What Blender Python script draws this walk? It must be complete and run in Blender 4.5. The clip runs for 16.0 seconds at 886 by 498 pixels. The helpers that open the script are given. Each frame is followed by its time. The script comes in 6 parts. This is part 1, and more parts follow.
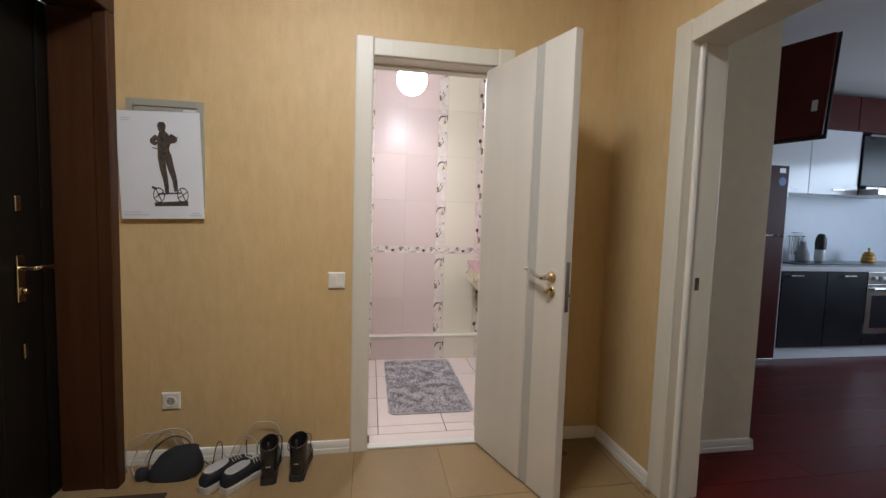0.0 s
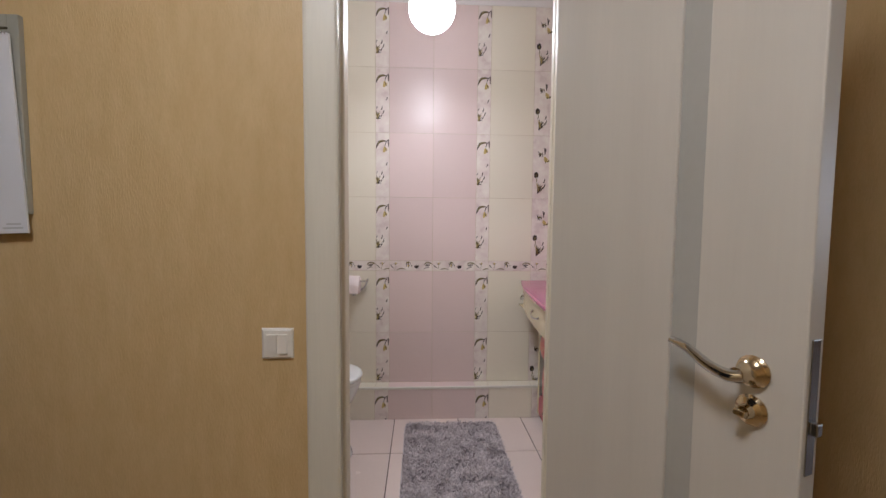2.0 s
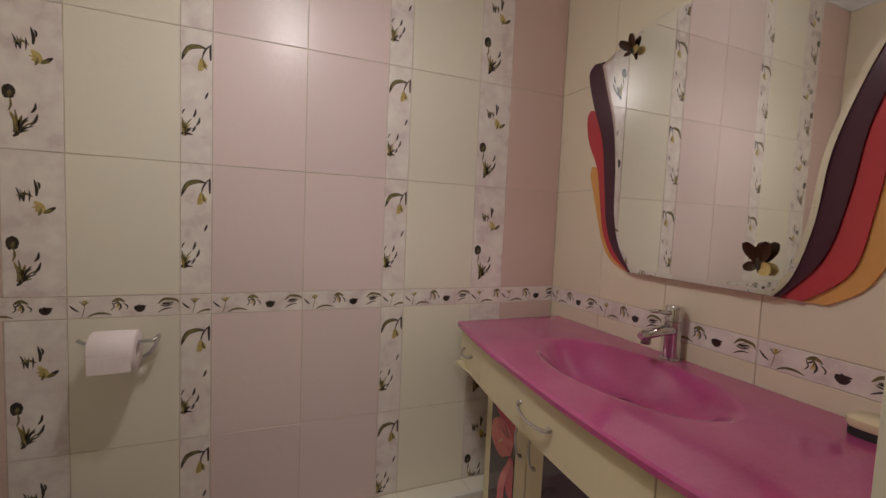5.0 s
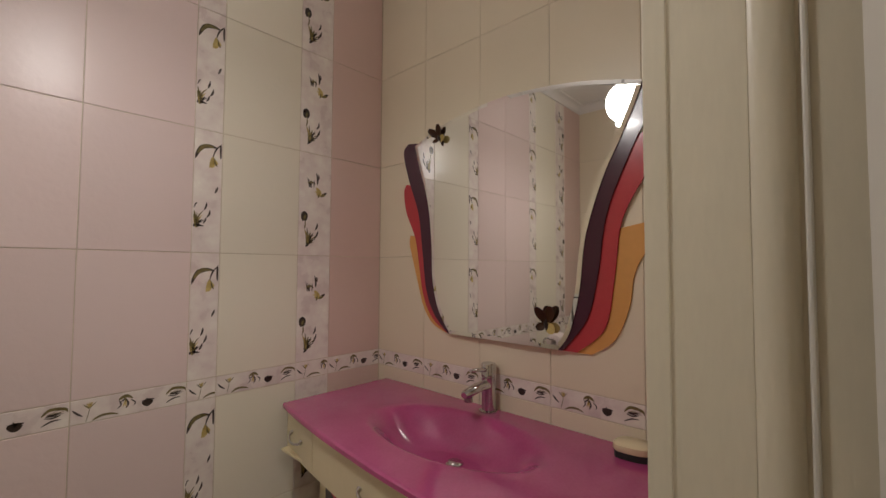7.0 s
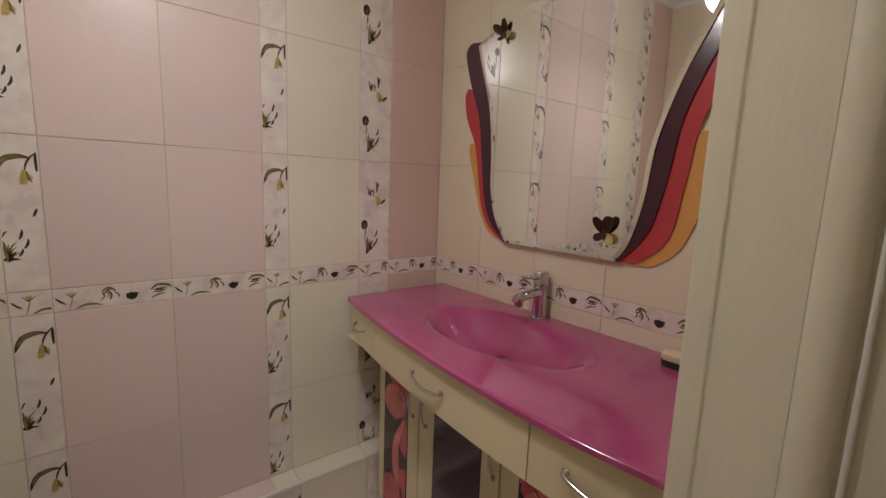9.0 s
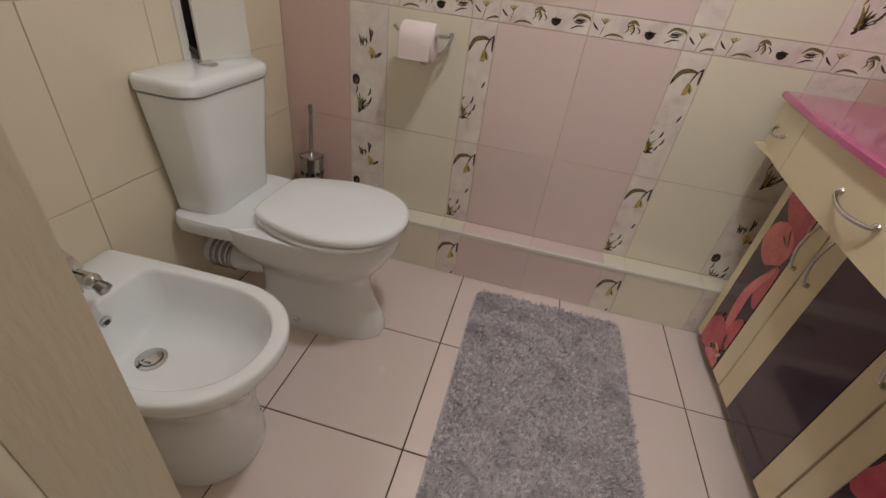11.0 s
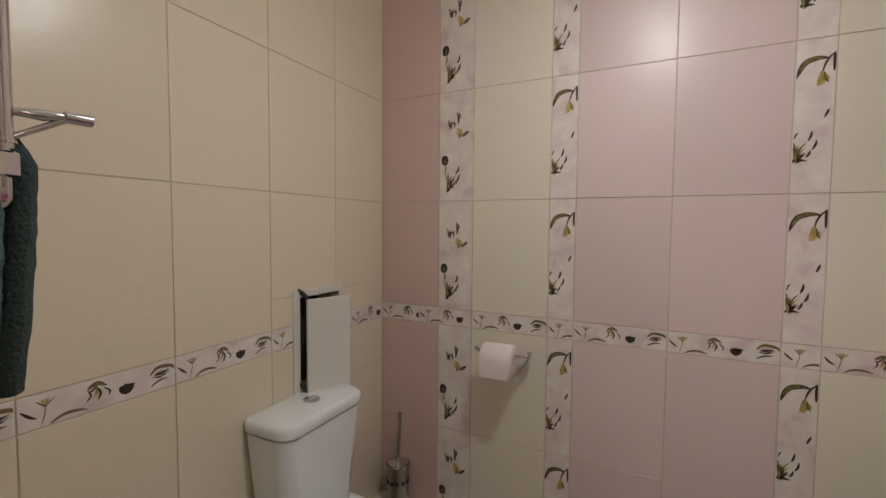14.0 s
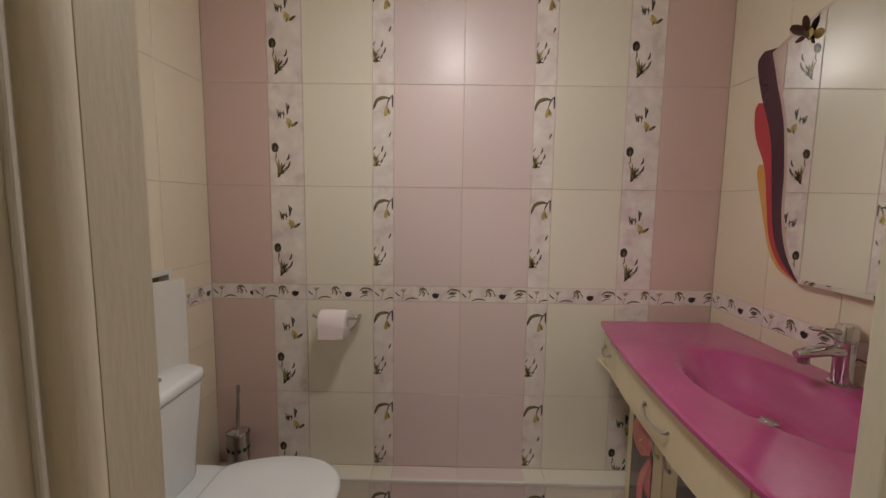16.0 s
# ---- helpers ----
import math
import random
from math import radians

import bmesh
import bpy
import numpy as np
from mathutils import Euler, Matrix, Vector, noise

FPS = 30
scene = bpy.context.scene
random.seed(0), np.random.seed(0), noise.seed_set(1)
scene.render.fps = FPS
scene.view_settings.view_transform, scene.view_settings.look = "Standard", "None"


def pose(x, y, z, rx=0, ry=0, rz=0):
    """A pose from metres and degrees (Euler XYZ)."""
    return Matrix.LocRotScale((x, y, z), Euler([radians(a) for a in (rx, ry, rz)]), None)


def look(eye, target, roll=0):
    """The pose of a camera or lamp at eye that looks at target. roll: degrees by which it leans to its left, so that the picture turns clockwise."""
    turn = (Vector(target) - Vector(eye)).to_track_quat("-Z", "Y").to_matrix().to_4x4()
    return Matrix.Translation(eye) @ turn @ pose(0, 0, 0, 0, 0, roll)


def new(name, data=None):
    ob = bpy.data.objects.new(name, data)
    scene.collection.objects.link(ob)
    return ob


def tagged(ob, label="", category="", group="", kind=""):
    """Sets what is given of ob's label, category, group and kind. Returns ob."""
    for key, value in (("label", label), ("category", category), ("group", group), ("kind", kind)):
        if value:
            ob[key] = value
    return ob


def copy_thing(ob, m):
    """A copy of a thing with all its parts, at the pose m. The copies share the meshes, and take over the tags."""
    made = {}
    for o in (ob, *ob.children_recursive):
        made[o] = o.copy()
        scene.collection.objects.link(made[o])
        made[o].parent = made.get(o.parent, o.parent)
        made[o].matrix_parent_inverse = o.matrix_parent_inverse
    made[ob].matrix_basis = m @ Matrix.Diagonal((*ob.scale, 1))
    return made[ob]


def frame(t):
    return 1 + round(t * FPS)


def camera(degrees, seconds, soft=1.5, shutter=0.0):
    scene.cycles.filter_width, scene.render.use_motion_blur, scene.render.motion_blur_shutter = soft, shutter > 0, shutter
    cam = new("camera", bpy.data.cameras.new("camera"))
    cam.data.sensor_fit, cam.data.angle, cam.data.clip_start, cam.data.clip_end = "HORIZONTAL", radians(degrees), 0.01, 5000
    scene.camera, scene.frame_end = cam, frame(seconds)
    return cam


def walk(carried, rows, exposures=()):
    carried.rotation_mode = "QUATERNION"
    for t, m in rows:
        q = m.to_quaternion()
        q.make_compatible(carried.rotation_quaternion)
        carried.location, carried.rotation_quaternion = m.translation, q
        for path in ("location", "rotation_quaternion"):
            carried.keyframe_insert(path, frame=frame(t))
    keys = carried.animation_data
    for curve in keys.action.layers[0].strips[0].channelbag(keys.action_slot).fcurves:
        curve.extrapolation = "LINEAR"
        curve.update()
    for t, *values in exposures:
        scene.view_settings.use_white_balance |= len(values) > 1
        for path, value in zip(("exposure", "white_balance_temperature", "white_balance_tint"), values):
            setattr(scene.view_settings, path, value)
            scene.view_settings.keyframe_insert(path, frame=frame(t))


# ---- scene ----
cam = camera(92.5, 16.0)
PATH = [
    (0, (-0.295, -3.727, 1.234), (0.043, -1.761, 1.093), 1.7),
    (0.5, (-0.275, -3.556, 1.225), (0.061, -1.59, 1.082), 1.6),
    (1, (-0.25, -3.269, 1.236), (0.081, -1.301, 1.095), 1.4),
    (1.5, (-0.144, -2.974, 1.236), (0.079, -0.992, 1.094), 0.8),
    (2, (-0.075, -2.681, 1.242), (0.03, -0.688, 1.11), 0.5),
    (2.5, (-0.062, -2.333, 1.238), (-0.073, -0.337, 1.11), 0.5),
    (3, (-0.056, -2.033, 1.219), (-0.345, -0.053, 1.117), 0.3),
    (3.5, (-0.031, -1.824, 1.277), (-0.65, 0.076, 1.136), -0.6),
    (4, (-0.041, -1.695, 1.27), (-0.527, 0.239, 1.123), 0.8),
    (4.5, (-0.094, -1.551, 1.261), (0.186, 0.426, 1.157), 2.5),
    (5, (-0.111, -1.489, 1.25), (0.653, 0.355, 1.114), 2.5),
    (7.5, (-0.167, -1.479, 1.358), (1.323, -0.149, 1.465), 0.1),
    (8, (-0.159, -1.486, 1.358), (1.284, -0.106, 1.483), 0.5),
    (10.5, (-0.117, -1.515, 1.111), (0.166, 0.159, 0.054), 5.0),
    (11, (-0.093, -1.482, 1.069), (-0.375, 0.148, -0.056), 7.7),
    (11.5, (-0.106, -1.433, 1.062), (-0.813, 0.181, 0.116), 6.0),
    (12, (-0.102, -1.41, 1.117), (-0.938, 0.274, 0.435), 3.8),
    (12.5, (-0.088, -1.422, 1.19), (-0.999, 0.307, 0.765), 2.0),
    (13, (-0.08, -1.438, 1.228), (-1.006, 0.309, 0.931), 1.3),
    (13.5, (-0.061, -1.433, 1.263), (-0.97, 0.344, 1.136), 0.9),
    (14, (-0.047, -1.42, 1.293), (-0.933, 0.37, 1.189), 0.5),
    (14.5, (-0.046, -1.425, 1.321), (-0.872, 0.394, 1.225), 0.0),
    (15, (-0.025, -1.415, 1.347), (-0.577, 0.504, 1.237), 0.2),
    (15.5, (-0.055, -1.494, 1.323), (-0.187, 0.495, 1.156), 1.0),
    (16, (-0.051, -1.705, 1.33), (-0.077, 0.283, 1.112), 0.8),
]
EXPOSURES = [(0.0, 1.25, 6000, 10), (1.0, 1.15, 6000, 11), (1.8, 0.9, 6050, 13), (2.5, 0.60, 6050, 15), (3.5, 0.50, 6050, 15), (4.2, 0.35, 6400, 13), (5.0, 0.18, 6750, 12), (8.0, 0.05, 6950, 12),
             (10.5, 0.65, 6650, 11), (11.0, 0.66, 6600, 10), (11.7, 0.65, 6550, 9), (12.5, 0.52, 6600, 9), (13.2, 0.43, 6600, 9), (14.0, 0.22, 6600, 10), (16.0, 0.2, 6800, 11)]
walk(cam, [(t, look(eye, target, roll)) for t, eye, target, roll in PATH], EXPOSURES)

# ---------------------------------------------------------------- world and exposure
world = bpy.data.worlds.new("world")
scene.world = world
world.use_nodes = True
sky = world.node_tree.nodes.new("ShaderNodeTexSky")
sky.sky_type, sky.sun_disc, sky.sun_elevation = "NISHITA", False, radians(30)
world.node_tree.links.new(sky.outputs[0], world.node_tree.nodes["Background"].inputs[0])
world.node_tree.nodes["Background"].inputs[1].default_value = 0.05
GLOBE_LIGHT, HALL_LIGHT, KITCHEN_LIGHT = 10.6, 18.5, 25.0
# power of the disc lamp added below the globe
DOWN_LAMP_LIGHT = 3.7

# plan: back wall of the bathroom is y = 0, its floor z = 0
LW, RW, FW, HW = -1.022, 1.02, -1.372, -1.523   # left, right, front wall of the bathroom, hall face of the front wall
CEIL, HCEIL = 2.62, 2.66
HL, HR, HB = -1.45, 1.02, -4.7                 # hall walls
ROWS_Z = [0.0, 0.135, 0.53, 0.925, 0.989, 1.388, 1.784, 2.18, 2.575]


# ---------------------------------------------------------------- mesh helpers
def mesh_ob(name, bm, mats, smooth=None):
    bmesh.ops.recalc_face_normals(bm, faces=bm.faces)
    me = bpy.data.meshes.new(name)
    bm.to_mesh(me)
    bm.free()
    for m in mats if isinstance(mats, (list, tuple)) else [mats]:
        me.materials.append(m)
    if smooth is not None:
        me.shade_smooth()
        me.set_sharp_from_angle(angle=radians(smooth))
    return new(name, me)


def part(name, bm, mats, parent, label="", smooth=None, kind=""):
    ob = mesh_ob(name, bm, mats, smooth)
    ob.parent = parent
    ob.matrix_parent_inverse = parent.matrix_basis.inverted() if parent.parent is None else Matrix()
    return tagged(ob, label, kind=kind)


def thing(name, at, label, category, group="", kind=""):
    ob = new(name)
    ob.empty_display_size = 0.05
    ob.matrix_basis = Matrix.Translation(at)
    return tagged(ob, label, category, group, kind)


def single(name, bm, mats, label, category, group="", kind="", smooth=None):
    return tagged(mesh_ob(name, bm, mats, smooth), label, category, group, kind)


def box(a, b, bevel=0.0, seg=2, bm=None, mi=0):
    bm = bm or bmesh.new()
    one = bmesh.new()
    lo = [min(p, q) for p, q in zip(a, b)]
    hi = [max(p, q) for p, q in zip(a, b)]
    bmesh.ops.create_cube(one, size=1)
    for v in one.verts:
        v.co = Vector([l + (h - l) * (c + 0.5) for l, h, c in zip(lo, hi, v.co)])
    if bevel:
        bmesh.ops.bevel(one, geom=one.edges[:], offset=bevel, segments=seg, affect="EDGES", profile=0.5)
    return merge(bm, one, mi)


def merge(bm, one, mi=0, m=None):
    back = {v: bm.verts.new(m @ v.co if m else v.co) for v in one.verts}
    for f in one.faces:
        g = bm.faces.new([back[v] for v in f.verts])
        g.material_index = mi if mi else f.material_index
    one.free()
    return bm


def loft(rings, cap0=True, cap1=True, bm=None, mi=0):
    bm = bm or bmesh.new()
    vs = [[bm.verts.new(p) for p in r] for r in rings]
    n = len(vs[0])
    for a, b in zip(vs, vs[1:]):
        for i in range(n):
            bm.faces.new((a[i], a[(i + 1) % n], b[(i + 1) % n], b[i])).material_index = mi
    if cap0:
        bm.faces.new(vs[0][::-1]).material_index = mi
    if cap1:
        bm.faces.new(vs[-1]).material_index = mi
    return bm


def circle(c, r, axis, n=16):
    z = Vector(axis).normalized()
    x = z.orthogonal().normalized()
    y = z.cross(x)
    return [Vector(c) + x * (r * math.cos(2 * math.pi * i / n)) + y * (r * math.sin(2 * math.pi * i / n)) for i in range(n)]


def lathe(base, axis, prof, n=20, bm=None, mi=0):
    """prof: pairs of distance along the axis and radius."""
    d = Vector(axis).normalized()
    return loft([circle(Vector(base) + d * h, max(r, 1e-4), axis, n) for h, r in prof], bm=bm, mi=mi)


def smooth_line(pts, k=6, closed=False):
    pts = [Vector(p) for p in pts]
    n = len(pts)
    out = []
    for i in range(n if closed else n - 1):
        g = (lambda j: pts[j % n]) if closed else (lambda j: pts[min(max(j, 0), n - 1)])
        a, b, c, d = g(i - 1), g(i), g(i + 1), g(i + 2)
        for j in range(k):
            t = j / k
            out.append(0.5 * ((2 * b) + (c - a) * t + (2 * a - 5 * b + 4 * c - d) * t * t + (3 * b - a - 3 * c + d) * t ** 3))
    return out if closed else out + [pts[-1]]


def tube(pts, r, n=8, bm=None, mi=0):
    """A round bar along pts; r is one radius or a function of 0..1."""
    pts = [Vector(p) for p in pts]
    rings, up = [], None
    for i, p in enumerate(pts):
        d = (pts[min(i + 1, len(pts) - 1)] - pts[max(i - 1, 0)]).normalized()
        up = d.orthogonal().normalized() if up is None else (up - d * up.dot(d)).normalized()
        s = d.cross(up)
        q = r(i / (len(pts) - 1)) if callable(r) else r
        rings.append([p + (up * math.cos(2 * math.pi * j / n) + s * math.sin(2 * math.pi * j / n)) * q for j in range(n)])
    return loft(rings, bm=bm, mi=mi)


def prism(outline, axis, a, b, bm=None, mi=0):
    """An outline of pairs, pushed from a to b along axis x, y or z."""
    put = {"x": lambda u, v, w: (w, u, v), "y": lambda u, v, w: (u, w, v), "z": lambda u, v, w: (u, v, w)}[axis]
    return loft([[Vector(put(u, v, w)) for u, v in outline] for w in (a, b)], bm=bm, mi=mi)


# ---------------------------------------------------------------- materials
def mat(name, col, rough=0.5, metal=0.0, vary=0.06, scale=3.0, fine=60.0, bump=0.05, coat=0.0, col2=None, stretch=(1, 1, 1), rvary=0.08, piece=0.0, spec=0.5, dist=0.002):
    m = bpy.data.materials.new(name)
    m.use_nodes = True
    nt = m.node_tree
    N, L = nt.nodes, nt.links
    p = N["Principled BSDF"]
    tc, info, add, mp = N.new("ShaderNodeTexCoord"), N.new("ShaderNodeObjectInfo"), N.new("ShaderNodeVectorMath"), N.new("ShaderNodeMapping")
    mul = N.new("ShaderNodeMath")
    mul.operation, mul.inputs[1].default_value = "MULTIPLY", 37.0
    L.new(info.outputs["Random"], mul.inputs[0])
    L.new(tc.outputs["Object"], add.inputs[0])
    L.new(mul.outputs[0], add.inputs[1])
    L.new(add.outputs[0], mp.inputs["Vector"])
    mp.inputs["Scale"].default_value = stretch
    n1, n2 = N.new("ShaderNodeTexNoise"), N.new("ShaderNodeTexNoise")
    n1.inputs["Scale"].default_value, n1.inputs["Detail"].default_value = scale, 5
    n2.inputs["Scale"].default_value, n2.inputs["Detail"].default_value = fine, 3
    for n in (n1, n2):
        L.new(mp.outputs[0], n.inputs["Vector"])
    both = N.new("ShaderNodeMath")
    both.operation = "MULTIPLY_ADD"
    L.new(n2.outputs["Fac"], both.inputs[0])
    both.inputs[1].default_value = 0.45
    L.new(n1.outputs["Fac"], both.inputs[2])
    ramp = N.new("ShaderNodeMapRange")
    L.new(both.outputs[0], ramp.inputs["Value"])
    ramp.inputs["From Min"].default_value, ramp.inputs["From Max"].default_value = 0.45, 1.0
    mix = N.new("ShaderNodeMix")
    mix.data_type = "RGBA"
    a = col2 or tuple(c * (1 - vary) for c in col)
    b = col if col2 else tuple(min(1, c * (1 + vary)) for c in col)
    L.new(ramp.outputs[0], mix.inputs["Factor"])
    mix.inputs["A"].default_value, mix.inputs["B"].default_value = (*a, 1), (*b, 1)
    out = mix.outputs["Result"]
    if piece:
        hsv, pr = N.new("ShaderNodeHueSaturation"), N.new("ShaderNodeMapRange")
        L.new(info.outputs["Random"], pr.inputs["Value"])
        pr.inputs["To Min"].default_value, pr.inputs["To Max"].default_value = 1 - piece, 1 + piece
        L.new(pr.outputs[0], hsv.inputs["Value"])
        L.new(out, hsv.inputs["Color"])
        out = hsv.outputs[0]
    L.new(out, p.inputs["Base Color"])
    rr = N.new("ShaderNodeMapRange")
    L.new(n1.outputs["Fac"], rr.inputs["Value"])
    rr.inputs["To Min"].default_value, rr.inputs["To Max"].default_value = max(0.02, rough - rvary), min(1, rough + rvary)
    L.new(rr.outputs[0], p.inputs["Roughness"])
    p.inputs["Metallic"].default_value, p.inputs["Coat Weight"].default_value, p.inputs["Coat Roughness"].default_value = metal, coat, 0.08
    p.inputs["Specular IOR Level"].default_value = spec
    if bump:
        bp = N.new("ShaderNodeBump")
        bp.inputs["Strength"].default_value, bp.inputs["Distance"].default_value = bump, dist
        L.new(n2.outputs["Fac"], bp.inputs["Height"])
        L.new(bp.outputs[0], p.inputs["Normal"])
    return m


def glow(name, col, strength):
    m = mat(name, col, 0.3)
    p = m.node_tree.nodes["Principled BSDF"]
    p.inputs["Emission Color"].default_value, p.inputs["Emission Strength"].default_value = (*col, 1), strength
    return m


M_PAPER = mat("wallpaper", (0.64, 0.475, 0.25), 0.50, scale=34, fine=260, bump=0.8, stretch=(1, 1, 0.3), col2=(0.57, 0.41, 0.20), dist=0.0012, spec=0.4)
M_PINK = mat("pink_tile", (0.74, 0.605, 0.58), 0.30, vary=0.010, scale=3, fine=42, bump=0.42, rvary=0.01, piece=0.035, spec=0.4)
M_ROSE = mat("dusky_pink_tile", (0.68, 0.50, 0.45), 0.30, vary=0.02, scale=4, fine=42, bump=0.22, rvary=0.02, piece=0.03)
M_CREAM = mat("cream_tile", (0.80, 0.75, 0.63), 0.28, vary=0.008, scale=3, fine=42, bump=0.34, rvary=0.01, piece=0.025)
M_CREAM2 = mat("side_cream_tile", (0.78, 0.695, 0.54), 0.28, vary=0.008, scale=3, fine=42, bump=0.34, rvary=0.01, piece=0.025)
M_MARBLE = mat("marbled_tile", (0.86, 0.82, 0.745), 0.28, scale=15, fine=40, bump=0.12, rvary=0.03, col2=(0.70, 0.585, 0.57), piece=0.02)
M_INK = mat("dark_print", (0.055, 0.035, 0.028), 0.3, scale=90, fine=260, bump=0, col2=(0.022, 0.016, 0.014))
M_OLIVE = mat("olive_print", (0.24, 0.20, 0.07), 0.3, scale=90, fine=260, bump=0, col2=(0.10, 0.075, 0.03))
M_OCHRE = mat("ochre_print", (0.66, 0.52, 0.20), 0.3, scale=70, fine=200, bump=0, col2=(0.44, 0.32, 0.10))
M_GROUT = mat("cream_grout", (0.60, 0.52, 0.40), 0.8, vary=0.2, bump=0.2)
M_FTILE = mat("floor_tile", (0.80, 0.685, 0.64), 0.26, vary=0.018, scale=6, fine=50, bump=0.10, rvary=0.03, piece=0.04)
M_FGROUT = mat("floor_grout", (0.08, 0.055, 0.045), 0.85, vary=0.3, bump=0.2)
M_HTILE = mat("tan_floor_tile", (0.29, 0.195, 0.095), 0.3, vary=0.12, scale=4, fine=50, bump=0.08, piece=0.05)
M_HGROUT = mat("tan_grout", (0.22, 0.15, 0.08), 0.85, vary=0.2)
M_WHITE = mat("white_trim", (0.74, 0.72, 0.66), 0.35, vary=0.03, scale=6, bump=0.03)
M_FRAME = mat("pale_door_frame", (0.69, 0.665, 0.575), 0.38, vary=0.05, scale=14, fine=150, bump=0.12, stretch=(1, 1, 0.05))
# frame colour made warmer: the bathroom's warm light on the jambs, put into the colour
M_JAMB = mat("warm_lit_door_lining", (0.70, 0.645, 0.51), 0.42, vary=0.05, scale=14, fine=170, bump=0.25, stretch=(1, 1, 0.2))
M_DOOR = mat("pale_door_leaf", (0.62, 0.59, 0.53), 0.38, vary=0.03, scale=14, fine=140, bump=0.06, stretch=(1, 1, 0.05))
M_GREYSTRIP = mat("grey_door_inlay", (0.44, 0.44, 0.41), 0.4, vary=0.04, bump=0.05)
M_CEIL = mat("ceiling_paint", (0.80, 0.78, 0.76), 0.8, vary=0.02)
M_PORC = mat("white_porcelain", (0.86, 0.89, 0.90), 0.06, vary=0.010, bump=0, coat=0.6, rvary=0.02)
M_SEAT = mat("white_plastic", (0.86, 0.89, 0.90), 0.12, vary=0.010, bump=0, rvary=0.03)
M_CHROME = mat("chrome", (0.60, 0.60, 0.60), 0.07, 1.0, vary=0.04, bump=0, rvary=0.04)
M_STEEL = mat("brushed_steel", (0.38, 0.37, 0.35), 0.26, 1.0, vary=0.06, fine=150)
M_BRASS = mat("polished_brass", (0.60, 0.49, 0.33), 0.14, 1.0, vary=0.06, bump=0)
M_BLACK = mat("black_rubber", (0.02, 0.02, 0.02), 0.6, bump=0.1)
M_GLASS_PINK = mat("pink_glass", (0.49, 0.085, 0.235), 0.14, vary=0.10, scale=6, fine=120, bump=0.04, coat=0.5, rvary=0.04, col2=(0.40, 0.055, 0.175))
M_LAMINATE = mat("cream_laminate", (0.74, 0.64, 0.42), 0.22, vary=0.03, bump=0.02, coat=0.3)
M_PURPLE = mat("purple_gloss", (0.045, 0.015, 0.035), 0.12, vary=0.1, bump=0, coat=0.5)
M_FLOWER = mat("red_petal_print", (0.66, 0.11, 0.13), 0.15, scale=13, fine=60, bump=0, coat=0.4, col2=(0.42, 0.045, 0.10))
M_PETAL = mat("coral_petal_print", (0.78, 0.25, 0.22), 0.15, scale=13, fine=60, bump=0, coat=0.4, col2=(0.60, 0.10, 0.15))
M_MPURPLE = mat("plum_lacquer", (0.06, 0.012, 0.03), 0.2, bump=0, coat=0.3)
M_MRED = mat("crimson_lacquer", (0.50, 0.045, 0.06), 0.22, bump=0, coat=0.3)
M_MYELLOW = mat("amber_lacquer", (0.72, 0.36, 0.11), 0.25, bump=0, coat=0.3)
M_MIRROR = mat("mirror_silver", (0.92, 0.92, 0.90), 0.02, 1.0, vary=0, bump=0, rvary=0.0)
M_ROLL = mat("pink_tissue", (0.85, 0.75, 0.74), 0.9, vary=0.04, fine=90, bump=0.3)
M_RUG = mat("grey_lilac_pile", (0.60, 0.56, 0.59), 0.95, scale=14, fine=80, col2=(0.48, 0.44, 0.47), bump=0.3)
M_TOWEL = mat("dark_green_terry", (0.03, 0.055, 0.05), 0.95, scale=30, fine=260, col2=(0.015, 0.025, 0.022), bump=0.9, dist=0.006)
M_TEAL = mat("teal_terry", (0.11, 0.19, 0.18), 0.95, scale=60, fine=260, col2=(0.04, 0.08, 0.08), bump=0.9, dist=0.006)
M_WOOD = mat("dark_red_wood", (0.070, 0.027, 0.010), 0.45, scale=5, fine=60, col2=(0.035, 0.013, 0.005), stretch=(4, 4, 0.25), spec=0.3)
M_DARKDOOR = mat("black_brown_door", (0.006, 0.0045, 0.003), 0.5, vary=0.3, scale=6, bump=0.1, spec=0.2)
M_GREYMETAL = mat("grey_painted_metal", (0.34, 0.34, 0.29), 0.4, vary=0.05, bump=0.05)
M_SHEET = mat("calendar_paper", (0.72, 0.74, 0.78), 0.6, vary=0.02, bump=0.02)
M_BRONZE = mat("bronze_print", (0.13, 0.095, 0.07), 0.6, scale=55, fine=140, col2=(0.008, 0.007, 0.006), bump=0)
M_FAINT = mat("faint_print", (0.52, 0.54, 0.55), 0.6, bump=0)
M_LEATHER = mat("black_leather", (0.018, 0.016, 0.016), 0.38, vary=0.3, scale=20, bump=0.3)
M_CANVAS = mat("navy_canvas", (0.012, 0.013, 0.017), 0.8, vary=0.3, fine=250, bump=0.5)
M_SOLE = mat("off_white_rubber", (0.52, 0.50, 0.46), 0.6, vary=0.1, scale=20)
M_LINING = mat("grey_lining", (0.36, 0.37, 0.40), 0.9, vary=0.1, fine=200, bump=0.3)
M_CABLE = mat("grey_cable", (0.42, 0.38, 0.32), 0.45, vary=0.1)
M_BCABLE = mat("black_cable", (0.02, 0.02, 0.02), 0.45)
M_MAT = mat("dark_doormat", (0.05, 0.03, 0.02), 0.95, fine=200, bump=0.8, vary=0.3)
M_REDFLOOR = mat("red_laminate", (0.105, 0.009, 0.006), 0.34, scale=4, fine=40, col2=(0.060, 0.005, 0.004), stretch=(0.4, 3, 3), piece=0.12, spec=0.10)
M_KWALL = mat("kitchen_plaster", (0.70, 0.64, 0.54), 0.7, vary=0.03, bump=0.05)
